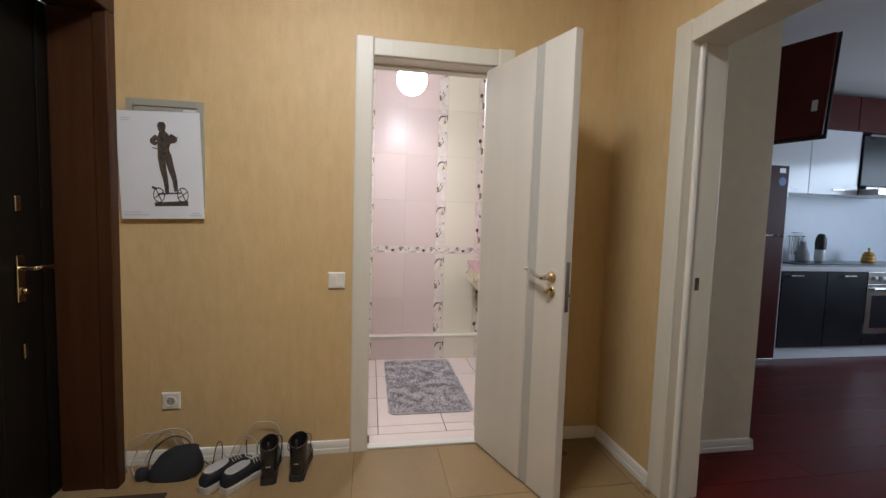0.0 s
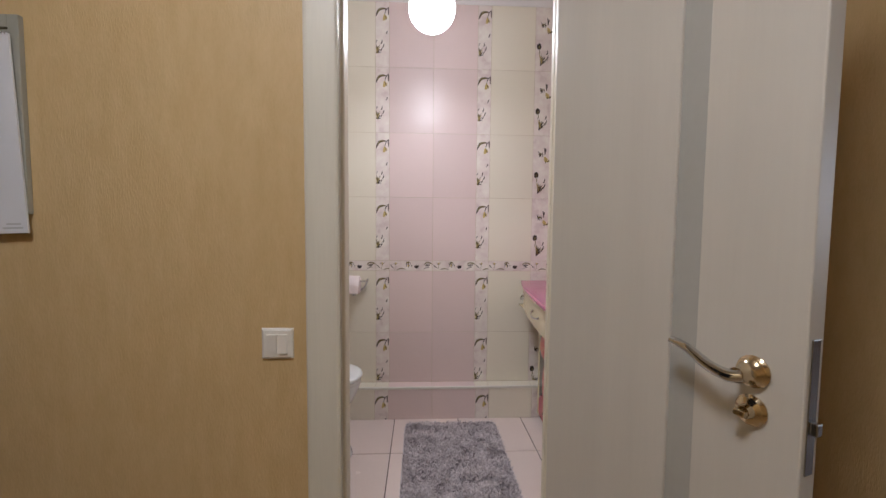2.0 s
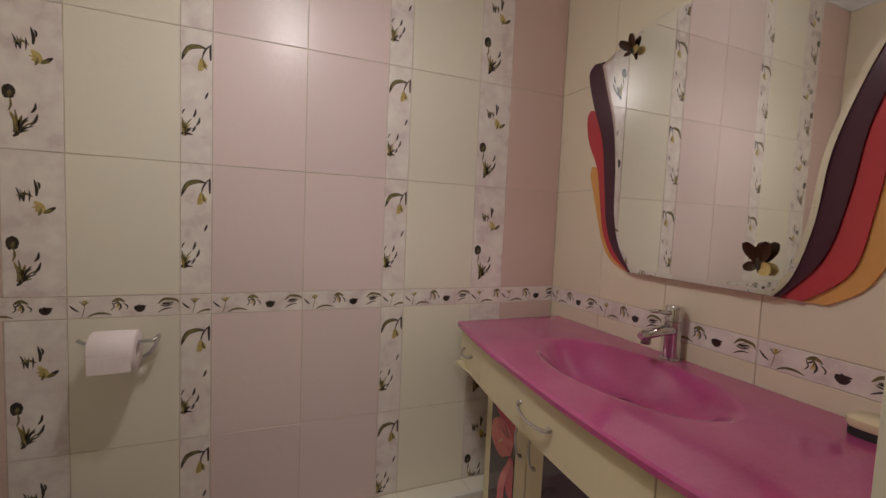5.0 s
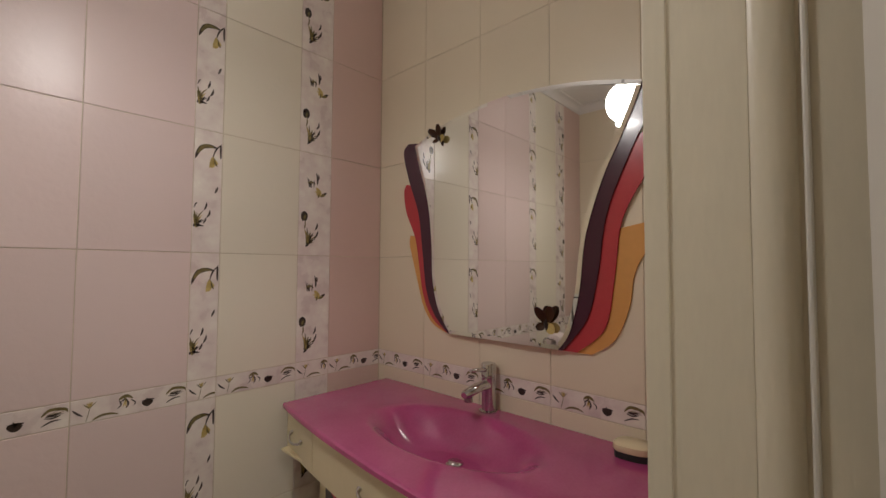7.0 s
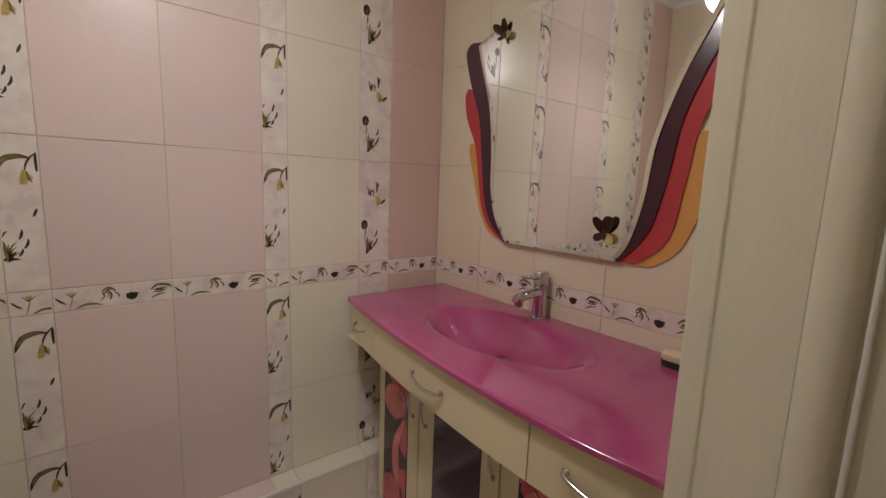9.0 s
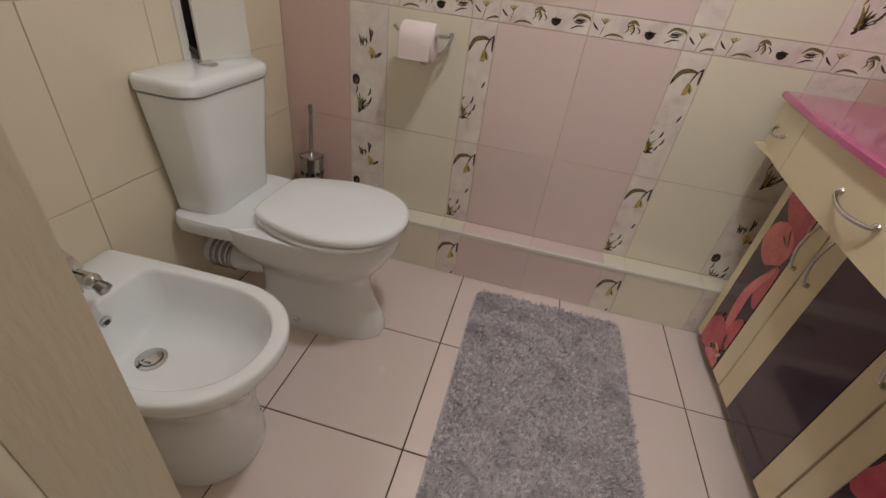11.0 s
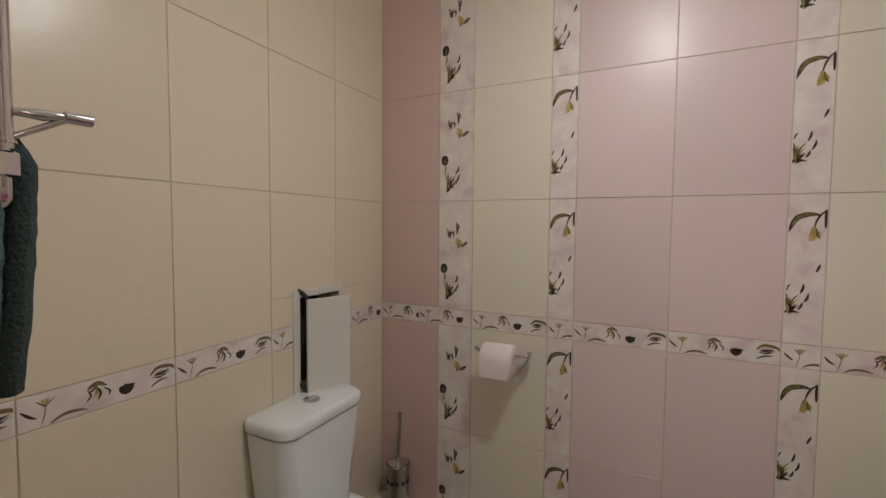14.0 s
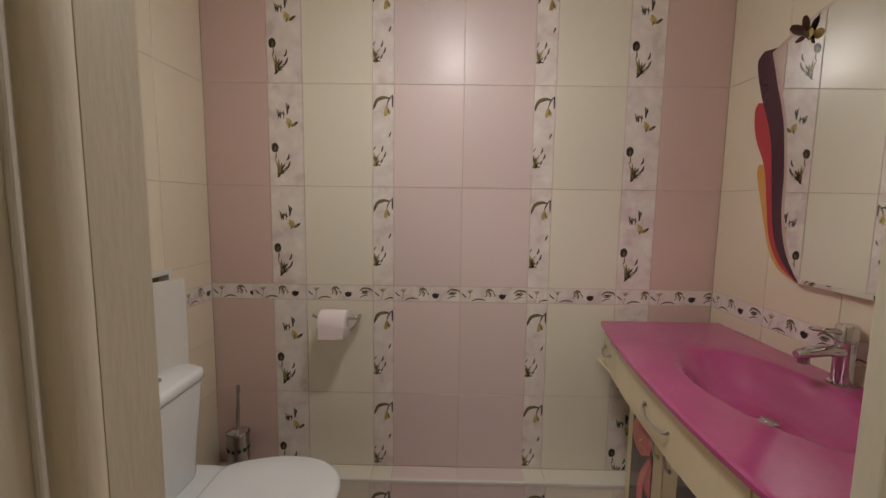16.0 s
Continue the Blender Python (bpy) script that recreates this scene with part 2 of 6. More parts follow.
# warmer than kitchen_plaster: colour stands in for warm light on the wall end
M_STUB = mat("stub_warm_lit_plaster", (0.76, 0.70, 0.54), 0.6, vary=0.05, scale=14, fine=150, bump=0.2)
M_SPLASH = mat("pale_backsplash", (0.62, 0.68, 0.76), 0.35, vary=0.04, bump=0.02)
M_KWHITE = mat("white_gloss_front", (0.74, 0.77, 0.80), 0.15, vary=0.01, bump=0, coat=0.3)
M_KDARK = mat("black_gloss_front", (0.010, 0.012, 0.016), 0.30, vary=0.2, bump=0, spec=0.25)
M_KRED = mat("dark_red_gloss", (0.060, 0.007, 0.005), 0.40, scale=4, vary=0.2, bump=0, spec=0.15)
M_KTOP = mat("speckled_worktop", (0.20, 0.21, 0.22), 0.3, scale=120, fine=300, vary=0.4)
M_BLUE = mat("blue_sticker", (0.04, 0.12, 0.40), 0.4)
M_PINEAPPLE = mat("amber_ceramic", (0.55, 0.30, 0.05), 0.3, vary=0.3, scale=40)
M_GLOBE = glow("lamp_globe", (0.98, 0.98, 1.0), GLOBE_LIGHT)
M_HLAMP = glow("hall_lamp_glow", (1.0, 0.985, 0.97), HALL_LIGHT)

# ---------------------------------------------------------------- structure: walls, floors, ceilings
def wall(name, boxes, material, label):
    bm = bmesh.new()
    for a, b in boxes:
        box(a, b, bm=bm)
    return single(name, bm, material, label, "wall", kind="structure")


G = 0.0025
T_OUT = 0.12
wall_back = wall("wall_back", [((LW - T_OUT, G, 0), (RW + 0.16, T_OUT, HCEIL))], M_GROUT, "bathroom wall of pink and cream tiles with flower strips")
wall_left = wall("wall_left", [((LW - T_OUT, FW, 0), (LW - G, G, 0.757)), ((LW - T_OUT, FW, 1.078), (LW - G, G, HCEIL)),
                               ((LW - T_OUT, FW, 0.757), (LW - G, -0.462, 1.078)), ((LW - T_OUT, -0.262, 0.757), (LW - G, G, 1.078)),
                               ((LW - T_OUT - 0.1, -0.52, 0.7), (LW - T_OUT, -0.2, 1.13))], M_GROUT, "bathroom wall of plain cream tiles with a flower border")
wall_right = wall("wall_right", [((RW + G, FW, 0), (RW + 0.16, G, HCEIL))], M_GROUT, "bathroom wall of plain cream tiles above the vanity")
OL, OR, OT = -0.3145, 0.356, 2.045
wall_front = wall("wall_front", [((HL - 0.2, HW + 0.02, 0), (OL, FW + G, HCEIL)), ((OR, HW + 0.02, 0), (RW + 0.16, FW + G, HCEIL)), ((OL, HW + 0.02, OT), (OR, FW + G, HCEIL))],
                  M_GROUT, "thick partition wall between hall and bathroom")
wall_hall = wall("wall_hall", [((HL - 0.2, HW, 0), (OL, HW + 0.02, HCEIL)), ((OR, HW, 0), (HR + 0.16, HW + 0.02, HCEIL)), ((OL, HW, OT), (OR, HW + 0.02, HCEIL))],
                 M_PAPER, "hall wall with mottled yellow-beige wallpaper")
EY0, EY1, EZ = -1.66, -2.70, 2.09
wall_entrance = wall("wall_entrance", [((HL - 0.2, HW, 0), (HL, EY0, HCEIL)), ((HL - 0.2, EY1, 0), (HL, HB, HCEIL)), ((HL - 0.2, EY0, EZ), (HL, EY1, HCEIL))],
                     M_PAPER, "hall wall with yellow-beige wallpaper round the entrance door")
KY0, KY1, KZ = -2.10, -2.95, 2.0
wall_kitchen_side = wall("wall_kitchen_side", [((HR, HW, 0), (HR + 0.16, KY0 + 0.015, HCEIL)), ((HR, KY1 - 0.015, 0), (HR + 0.16, HB, HCEIL)), ((HR, KY0 + 0.015, KZ + 0.015), (HR + 0.16, KY1 - 0.015, HCEIL))],
                         M_PAPER, "hall wall with yellow-beige wallpaper round the kitchen opening")
wall_hall_end = wall("wall_hall_end", [((HL - 0.2, HB - 0.15, 0), (HR + 0.16, HB, HCEIL))], M_PAPER, "plain hall wall with yellow-beige wallpaper")
wall_stub = wall("wall_stub", [((HR + 0.16, -1.755, 0), (1.817, 0.3, HCEIL))], M_STUB, "pale plastered wall end beside the kitchen")
wall_kitchen = wall("wall_kitchen", [((1.817, 0.2, 0), (6.6, 0.35, HCEIL)), ((6.6, -4.7, 0), (6.75, -3.4, HCEIL)), ((6.6, -1.0, 0), (6.75, 0.35, HCEIL)), ((6.6, -3.4, 0), (6.75, -1.0, 0.9)), ((6.6, -3.4, 2.3), (6.75, -1.0, HCEIL)), ((HR + 0.16, -4.85, 0), (6.75, -4.7, HCEIL))],
                    M_KWALL, "pale kitchen walls with a window opening")
single("floor_bathroom", box((LW - 0.1, HW + 0.041, -0.1), (RW + 0.1, 0.1, -0.003)), M_FGROUT, "pink-beige square floor tiles with dark joints", "floor", kind="structure")
floor_bath = bpy.data.objects["floor_bathroom"]
floor_hall = single("floor_hall", box((HL - 0.3, HB, -0.1), (HR + 0.06, HW + 0.04, -0.002)), M_HGROUT, "tan square ceramic floor tiles", "floor", kind="structure")
floor_kitchen = single("floor_kitchen", box((HR + 0.06, -4.8, -0.1), (6.7, 0.3, -0.003)), M_KDARK, "glossy dark red laminate floor", "floor", kind="structure")
single("ceiling_bathroom", box((LW - 0.1, FW, CEIL), (RW + 0.1, 0.1, CEIL + 0.08)), M_CEIL, "white painted bathroom ceiling", "ceiling", kind="structure")
single("ceiling_hall", box((HL - 0.2, HB, HCEIL), (HR + 0.16, FW, HCEIL + 0.1)), M_CEIL, "white painted hall ceiling", "ceiling", kind="structure")
single("ceiling_kitchen", box((HR + 0.16, -4.8, HCEIL), (6.7, 0.35, HCEIL + 0.1)), M_CEIL, "white kitchen ceiling", "ceiling", kind="structure")


def cove(name, a, b, inward, label, r=0.055, top=CEIL):
    """A concave cornice from a to b along the wall."""
    a, b, inward = Vector(a), Vector(b), Vector(inward)
    prof = [(0, 0), (r, 0), (r, 0.008)] + [(r - (r - 0.008) * math.sin(t) , 0.008 + (r - 0.008) * (1 - math.cos(t))) for t in np.linspace(0.2, 1.45, 6)] + [(0.008, r), (0, r)]
    bm = loft([[p + inward * u + Vector((0, 0, top - v)) for u, v in prof] for p in (a, b)])
    return single(name, bm, M_CEIL, label, "cornice", kind="structure", smooth=35)


for i, (a, b, d) in enumerate([((LW, 0, 0), (RW, 0, 0), (0, -1, 0)), ((LW, FW, 0), (LW, 0, 0), (1, 0, 0)), ((RW, FW, 0), (RW, 0, 0), (-1, 0, 0)), ((LW, FW, 0), (RW, FW, 0), (0, 1, 0))]):
    cove("trim", a, b, d, "white curved ceiling cornice")
cove("trim", (1.817, 0.2, 0), (6.6, 0.2, 0), (0, -1, 0), "white kitchen ceiling cornice", 0.07, HCEIL)


# pipe ledge along the back wall
LEDGE_Y, LEDGE_Z = -0.095, 0.205
ledge = single("ledge", box((LW, LEDGE_Y + 0.003, 0), (RW, G, LEDGE_Z - 0.003)), M_GROUT, "low tiled pipe ledge along the bathroom wall", "ledge", kind="structure")
part("trim", box((LW, LEDGE_Y - 0.004, LEDGE_Z - 0.012), (RW, LEDGE_Y + 0.010, LEDGE_Z + 0.003), 0.003), M_WHITE, ledge, "white plastic edge strip")


# baseboards
def baseboard(a, b, inward, h=0.065, t=0.016):
    a, b, inward = Vector(a), Vector(b), Vector(inward)
    prof = [(0, 0), (t, 0), (t, h * 0.35), (t * 0.8, h * 0.42), (t * 0.8, h * 0.75), (t * 0.45, h * 0.95), (0, h)]
    bm = loft([[p + inward * u + Vector((0, 0, v)) for u, v in prof] for p in (a, b)])
    single("baseboard", bm, M_WHITE, "white moulded skirting board along the wall", "baseboard", kind="structure", smooth=30)


baseboard((HL, HW, 0), (-0.386, HW, 0), (0, -1, 0))
baseboard((0.437, HW, 0), (HR, HW, 0), (0, -1, 0))
baseboard((HR, HW, 0), (HR, -2.003, 0), (-1, 0, 0))
baseboard((HR, -3.05, 0), (HR, HB, 0), (-1, 0, 0))
baseboard((HR + 0.19, -1.755, 0), (1.817, -1.755, 0), (0, -1, 0))
baseboard((1.817, -1.771, 0), (1.817, 0.0, 0), (1, 0, 0))


# ---------------------------------------------------------------- bathroom door: frame and open leaf
door_frame = thing("door_1", (0, HW, 0), "pale grey-white door frame with open door", "door", kind="structure")
for sx, stop, edge_y, c0 in ((-1, 0.296, -1.362, 0.293), (1, 0.338, -1.322, 0.345)):
    # jamb with a step where the leaf would close, and a sealing strip
    reb = stop + 0.008
    prof = [(stop, edge_y), (stop + 0.018, edge_y), (stop + 0.018, HW - 0.001), (reb, HW - 0.001), (reb, -1.425), (reb - 0.003, -1.421), (stop, -1.419)]
    part("jamb", prism([(sx * u, v) for u, v in prof], "z", 0, OT), M_JAMB, door_frame)
    bead = [(reb + 0.001, -1.456)] + [(reb - 0.011 * math.sin(a), -1.4345 - 0.0205 * math.cos(a)) for a in np.linspace(0.05, math.pi - 0.05, 9)] + [(reb + 0.001, -1.413)]
    part("bead", prism([(sx * u, v) for u, v in bead], "z", 0, OT - 0.025), M_JAMB, door_frame, "rounded pale stop bead", smooth=50)
    part("seal", box((sx * (reb + 0.001), -1.465, 0), (sx * (reb - 0.004), -1.459, OT - 0.013), 0.002), M_WHITE, door_frame, "pale rubber sealing strip")
    cas = [(c0, HW - 0.0015), (c0 + 0.09, HW - 0.0015), (c0 + 0.09, HW - 0.010), (c0 + 0.086, HW - 0.013), (c0 + 0.079, HW - 0.014), (c0 + 0.009, HW - 0.014), (c0 + 0.003, HW - 0.012), (c0, HW - 0.008)]
    part("casing", prism([(sx * u, v) for u, v in cas], "z", 0, 2.122), M_FRAME, door_frame)
    part("casing", box((sx * (stop + 0.0185), FW + 0.0005, 0), (sx * (stop + 0.080), edge_y - 0.002, 2.10), 0.003), M_JAMB, door_frame)
part("head", box((-0.313, FW, OT), (0.355, HW - 0.001, OT - 0.012)), M_FRAME, door_frame)
part("stop", box((-0.295, FW, OT - 0.0125), (0.337, -1.421, OT - 0.024), 0.002), M_FRAME, door_frame)
part("casing", box((-0.2925, HW - 0.0015, 2.036), (0.3445, HW - 0.013, 2.118), 0.004), M_FRAME, door_frame)
part("casing", box((-0.304, FW + 0.0005, 2.022), (0.355, FW + 0.0095, 2.10), 0.003), M_FRAME, door_frame)
part("strike_plate", box((-0.3045, -1.46, 0.885), (-0.3025, -1.49, 0.955), 0.0008), M_BRASS, door_frame, "worn brass-coloured strike plate")
part("cover_strip", box((0.3355, -1.3225, 0), (0.341, -1.347, OT - 0.026), 0.001), M_JAMB, door_frame)
part("threshold", box((-0.295, HW - 0.004, -0.002), (0.337, HW + 0.045, 0.012), 0.004), M_WHITE, door_frame, "white threshold strip")

HINGE, TIP = Vector((0.294, -1.512, 0)), Vector((0.494, -2.085, 0))
DU = (TIP - HINGE).normalized()
DN = Vector((DU.y, -DU.x, 0))       # towards the hall camera side
DN = DN if DN.x < 0 else -DN
LEAF_M = Matrix(((DU.x, DN.x, 0, HINGE.x), (DU.y, DN.y, 0, HINGE.y), (0, 0, 1, 0), (0, 0, 0, 1)))


def leaf_box(a, b, bevel=0.0, bm=None):
    one = box(a, b, bevel)
    one.transform(LEAF_M)
    return one if bm is None else merge(bm, one)


def leaf_bm(bm):
    bm.transform(LEAF_M)
    return bm


leaf = thing("door_2", HINGE, "open pale door leaf with grey inlay strip and brass handle", "door", kind="structure")
part("panel", leaf_box((0.0, -0.040, 0.006), (0.385, 0.003, 2.012), 0.003), M_DOOR, leaf)
part("inlay", leaf_box((0.385, -0.038, 0.006), (0.440, -0.004, 2.012)), M_GREYSTRIP, leaf, "matt grey vertical inlay strip")
part("panel", leaf_box((0.440, -0.040, 0.006), (0.617, 0.0, 2.012), 0.003), M_DOOR, leaf)
part("lock_plate", leaf_box((0.6165, -0.029, 0.86), (0.619, -0.009, 1.07), 0.0008), M_STEEL, leaf, "worn steel lock plate")
part("latch", leaf_box((0.618, -0.025, 0.925), (0.630, -0.012, 0.945), 0.002), M_STEEL, leaf)
rose = part("handle_rosette", leaf_bm(lathe((0.545, 0.0, 1.0), (0, 1, 0), [(0, 0.026), (0.004, 0.027), (0.008, 0.022), (0.010, 0.024), (0.014, 0.017), (0.030, 0.011), (0.046, 0.012)], 20)), M_BRASS, leaf, "round polished brass rosette", smooth=40)
lev = smooth_line([(0.552, 0.040, 1.0), (0.535, 0.048, 0.996), (0.50, 0.050, 1.003), (0.46, 0.048, 1.020), (0.425, 0.046, 1.026)], 5)
part("handle_lever", leaf_bm(tube(lev, lambda t: 0.0115 - 0.004 * t, 10)), M_CHROME, rose, "curved chrome lever with brass end", smooth=50)
knob = part("thumb_turn", leaf_bm(lathe((0.545, 0.0, 0.935), (0, 1, 0), [(0, 0.025), (0.004, 0.026), (0.008, 0.021), (0.010, 0.022), (0.014, 0.013), (0.024, 0.010)], 20)), M_BRASS, leaf, "round brass privacy turn", smooth=40)
part("turn_knob", leaf_box((0.535, 0.022, 0.930), (0.555, 0.036, 0.940), 0.003), M_BRASS, knob)
for hz in (0.25, 1.75):
    part("hinge", lathe((0.334, -1.536, hz), (0, 0, 1), [(0, 0.007), (0.1, 0.007)], 10), M_STEEL, leaf)

# kitchen opening: casing and lining
kf = thing("door_3", (HR, KY0, 0), "white cased opening into the kitchen", "door", kind="structure")
for y0, sy in ((KY0, 1), (KY1, -1)):
    part("casing", box((HR, y0, 0), (HR - 0.014, y0 + sy * 0.095, 2.095), 0.004), M_FRAME, kf)
    part("jamb", box((HR - 0.001, y0, 0), (HR + 0.161, y0 + sy * 0.015, KZ + 0.015)), M_FRAME, kf)
    part("stop", tube([(HR + 0.045, y0 + sy * 0.001, 0), (HR + 0.045, y0 + sy * 0.001, KZ)], 0.014, 12), M_WHITE, kf, smooth=50)
    part("casing", box((HR + 0.16, y0, 0), (HR + 0.174, y0 + sy * 0.08, 2.08), 0.004), M_FRAME, kf)
part("casing", box((HR, KY0 - 0.001, KZ), (HR - 0.013, KY1 + 0.001, KZ + 0.09), 0.004), M_FRAME, kf)
part("head", box((HR - 0.001, KY0, KZ), (HR + 0.161, KY1, KZ + 0.015)), M_FRAME, kf)
part("strike_plate", box((HR + 0.085, KY0 + 0.001, 0.955), (HR + 0.105, KY0 - 0.002, 1.01), 0.0008), M_BRONZE, kf, "dark steel strike plate")

# entrance door
ed = thing("door_4", (-1.5, -2.1, 0), "dark entrance door in a brown wooden frame", "door", kind="structure")
for y0, sy in ((-1.715, 1), (-2.64, -1)):
    part("jamb", box((-1.60, y0, 0), (-1.375, y0 + sy * 0.054, 2.05), 0.006), M_WOOD, ed)
    part("moulding", box((-1.376, y0 - sy * 0.006, 0), (-1.432, y0 + sy * 0.03, 2.04), 0.004), M_WOOD, ed)
part("head", box((-1.60, -1.661, 2.05), (-1.375, -2.694, 2.12), 0.006), M_WOOD, ed)
ed_leaf = part("leaf", box((-1.65, -1.70, 0.01), (-1.605, -2.66, 2.05), 0.004), M_DARKDOOR, ed)
for z0, z1 in ((0.15, 0.80), (1.10, 1.90)):
    part("leaf_panel", box((-1.606, -1.99, z0), (-1.594, -2.52, z1), 0.005), M_DARKDOOR, ed_leaf)
part("edge_bead", box((-1.605, -1.76, 0.02), (-1.597, -1.775, 2.03), 0.003), M_DARKDOOR, ed_leaf)
part("handle_plate", box((-1.605, -1.865, 0.87), (-1.597, -1.905, 1.05), 0.004), M_BRASS, ed_leaf, "aged brass handle plate")
part("handle_lever", tube(smooth_line([(-1.600, -1.885, 1.0), (-1.555, -1.885, 1.0), (-1.545, -1.86, 1.003), (-1.548, -1.79, 0.998)], 5), 0.009, 10), M_BRASS, ed_leaf, smooth=50)
part("keyhole", lathe((-1.60, -1.88, 0.912), (1, 0, 0), [(0, 0.018), (0.008, 0.018), (0.02, 0.010)], 16), M_BRASS, ed_leaf, smooth=40)
part("peephole_plate", box((-1.605, -1.87, 1.215), (-1.598, -1.90, 1.275), 0.004), M_BRASS, ed_leaf)
part("night_latch", box((-1.605, -1.872, 0.65), (-1.592, -1.892, 0.71), 0.004), M_BRASS, ed_leaf)

# ---------------------------------------------------------------- lamps and windows
globe = thing("pendant_lamp", (-0.030, -0.72, CEIL), "glowing white glass globe lamp on a chrome stem", "lamp")
bm = bmesh.new()
bmesh.ops.create_uvsphere(bm, u_segments=32, v_segments=20, radius=0.104, matrix=Matrix.Translation((-0.030, -0.72, 2.188)))
part("globe", bm, M_GLOBE, globe, "opal glass globe, lit", smooth=80)
part("holder", lathe((-0.030, -0.72, 2.292), (0, 0, 1), [(0, 0.030), (0.03, 0.034), (0.05, 0.034), (0.056, 0.012)], 20), M_CHROME, globe, smooth=40)
part("stem", tube([(-0.030, -0.72, 2.34), (-0.030, -0.72, CEIL - 0.02)], 0.008, 10), M_CHROME, globe, smooth=60)
part("ceiling_rose", lathe((-0.030, -0.72, CEIL - 0.03), (0, 0, 1), [(0, 0.03), (0.01, 0.05), (0.03, 0.052)], 24), M_CHROME, globe, smooth=40)
# added disc lamp under the globe: extra downward light for floor and low walls
down_lamp = bpy.data.lights.new("added_down_lamp", "AREA")
down_lamp.shape, down_lamp.size, down_lamp.energy, down_lamp.color = "DISK", 0.11, DOWN_LAMP_LIGHT, (0.98, 0.98, 1.0)
new("added_down_lamp", down_lamp).matrix_basis = Matrix.Translation((-0.030, -0.72, 2.080))

hall_lamp = thing("ceiling_lamp", (-0.45, -2.85, HCEIL), "round white ceiling lamp in the hall", "lamp")
part("shade", lathe((-0.45, -2.85, HCEIL - 0.09), (0, 0, 1), [(0, 0.10), (0.01, 0.19), (0.04, 0.25), (0.075, 0.26)], 32), M_HLAMP, hall_lamp, "lit opal shade", smooth=60)
part("base", lathe((-0.45, -2.85, HCEIL - 0.016), (0, 0, 1), [(0, 0.27), (0.016, 0.27)], 28), M_WHITE, hall_lamp, smooth=40)

win = thing("window_1", (6.68, -2.2, 0.9), "white kitchen window with two panes", "window", kind="structure")
for a, b in (((-3.4, 0.9), (-3.34, 2.3)), ((-1.06, 0.9), (-1.0, 2.3)), ((-3.34, 0.9), (-1.06, 0.96)), ((-3.34, 2.24), (-1.06, 2.3)), ((-2.23, 0.96), (-2.17, 2.24))):
    part("window_frame", box((6.64, a[0], a[1]), (6.70, b[0], b[1]), 0.004), M_WHITE, win)
lamp = bpy.data.lights.new("window_daylight", "AREA")
lamp.shape, lamp.size, lamp.size_y, lamp.energy, lamp.color = "RECTANGLE", 2.25, 1.25, KITCHEN_LIGHT, (0.72, 0.84, 1.0)
lo = new("window_daylight", lamp)
lo.matrix_basis = look((6.58, -2.2, 1.6), (3.0, -1.6, 1.2))

# ---------------------------------------------------------------- bathroom things
def ring(xb, xf, cy, hw, z, n=40, sq=0.45):
    """A closed ring: squarish towards the wall at xb, round at the front xf."""
    xm = xb + (xf - xb) * 0.42
    out = []
    for i in range(n):
        a = 2 * math.pi * i / n
        c, s = math.cos(a), math.sin(a)
        if c >= 0:
            out.append(Vector((xm + (xf - xm) * c ** 0.84, cy + hw * math.copysign(abs(s) ** 0.80, s), z)))
        else:
            out.append(Vector((xm - (xm - xb) * abs(c) ** sq, cy + hw * math.copysign(abs(s) ** (sq + 0.15), s), z)))
    return out


TY = -0.492
toilet = thing("toilet", (-0.75, TY, 0), "white porcelain toilet with closed lid and cistern", "toilet")
bowl = [(-0.86, -0.434, 0.094, 0.0), (-0.86, -0.430, 0.096, 0.012), (-0.85, -0.446, 0.088, 0.06), (-0.84, -0.474, 0.078, 0.13), (-0.84, -0.486, 0.076, 0.185), (-0.845, -0.480, 0.086, 0.222), (-0.86, -0.455, 0.122, 0.262), (-0.88, -0.425, 0.150, 0.305), (-0.90, -0.40, 0.167, 0.35), (-0.91, -0.388, 0.174, 0.395), (-0.91, -0.39, 0.172, 0.402)]
part("bowl", loft([ring(xb, xf, TY, hw, z) for xb, xf, hw, z in bowl]), M_PORC, toilet, smooth=60)
part("deck", loft([ring(-1.015, -0.72, TY, hw, z, sq=0.25) for hw, z in ((0.150, 0.352), (0.172, 0.362), (0.176, 0.39), (0.170, 0.404))]), M_PORC, toilet, smooth=50)
part("foot_bolt", lathe((-0.70, TY - 0.091, 0.045), (0, -1, 0), [(0, 0.009), (0.006, 0.008), (0.009, 0.004)], 12), M_CHROME, toilet, smooth=50)


def slab(x0, x1, cy, hw, z, r, n=6):
    out = []
    for cx, sy, a0 in ((x1 - r, 1, 0), (x0 + 0.012, 1, 90), (x0 + 0.012, -1, 180), (x1 - r, -1, 270)):
        q = r if cx == x1 - r else 0.012
        for i in range(n):
            a = radians(a0 + 90 * i / (n - 1))
            out.append(Vector((cx + q * math.cos(a), cy + sy * (hw - q) + q * math.sin(a), z)))
    return out


cist = [(-0.872, 0.132, 0.404, 0.035), (-0.866, 0.137, 0.42, 0.045), (-0.860, 0.150, 0.55, 0.05), (-0.853, 0.163, 0.66, 0.05), (-0.850, 0.170, 0.732, 0.05)]
part("cistern", loft([slab(-1.016, x - 0.016, TY + 0.002, hw - 0.004, z, r) for x, hw, z, r in cist]), M_PORC, toilet, smooth=50)
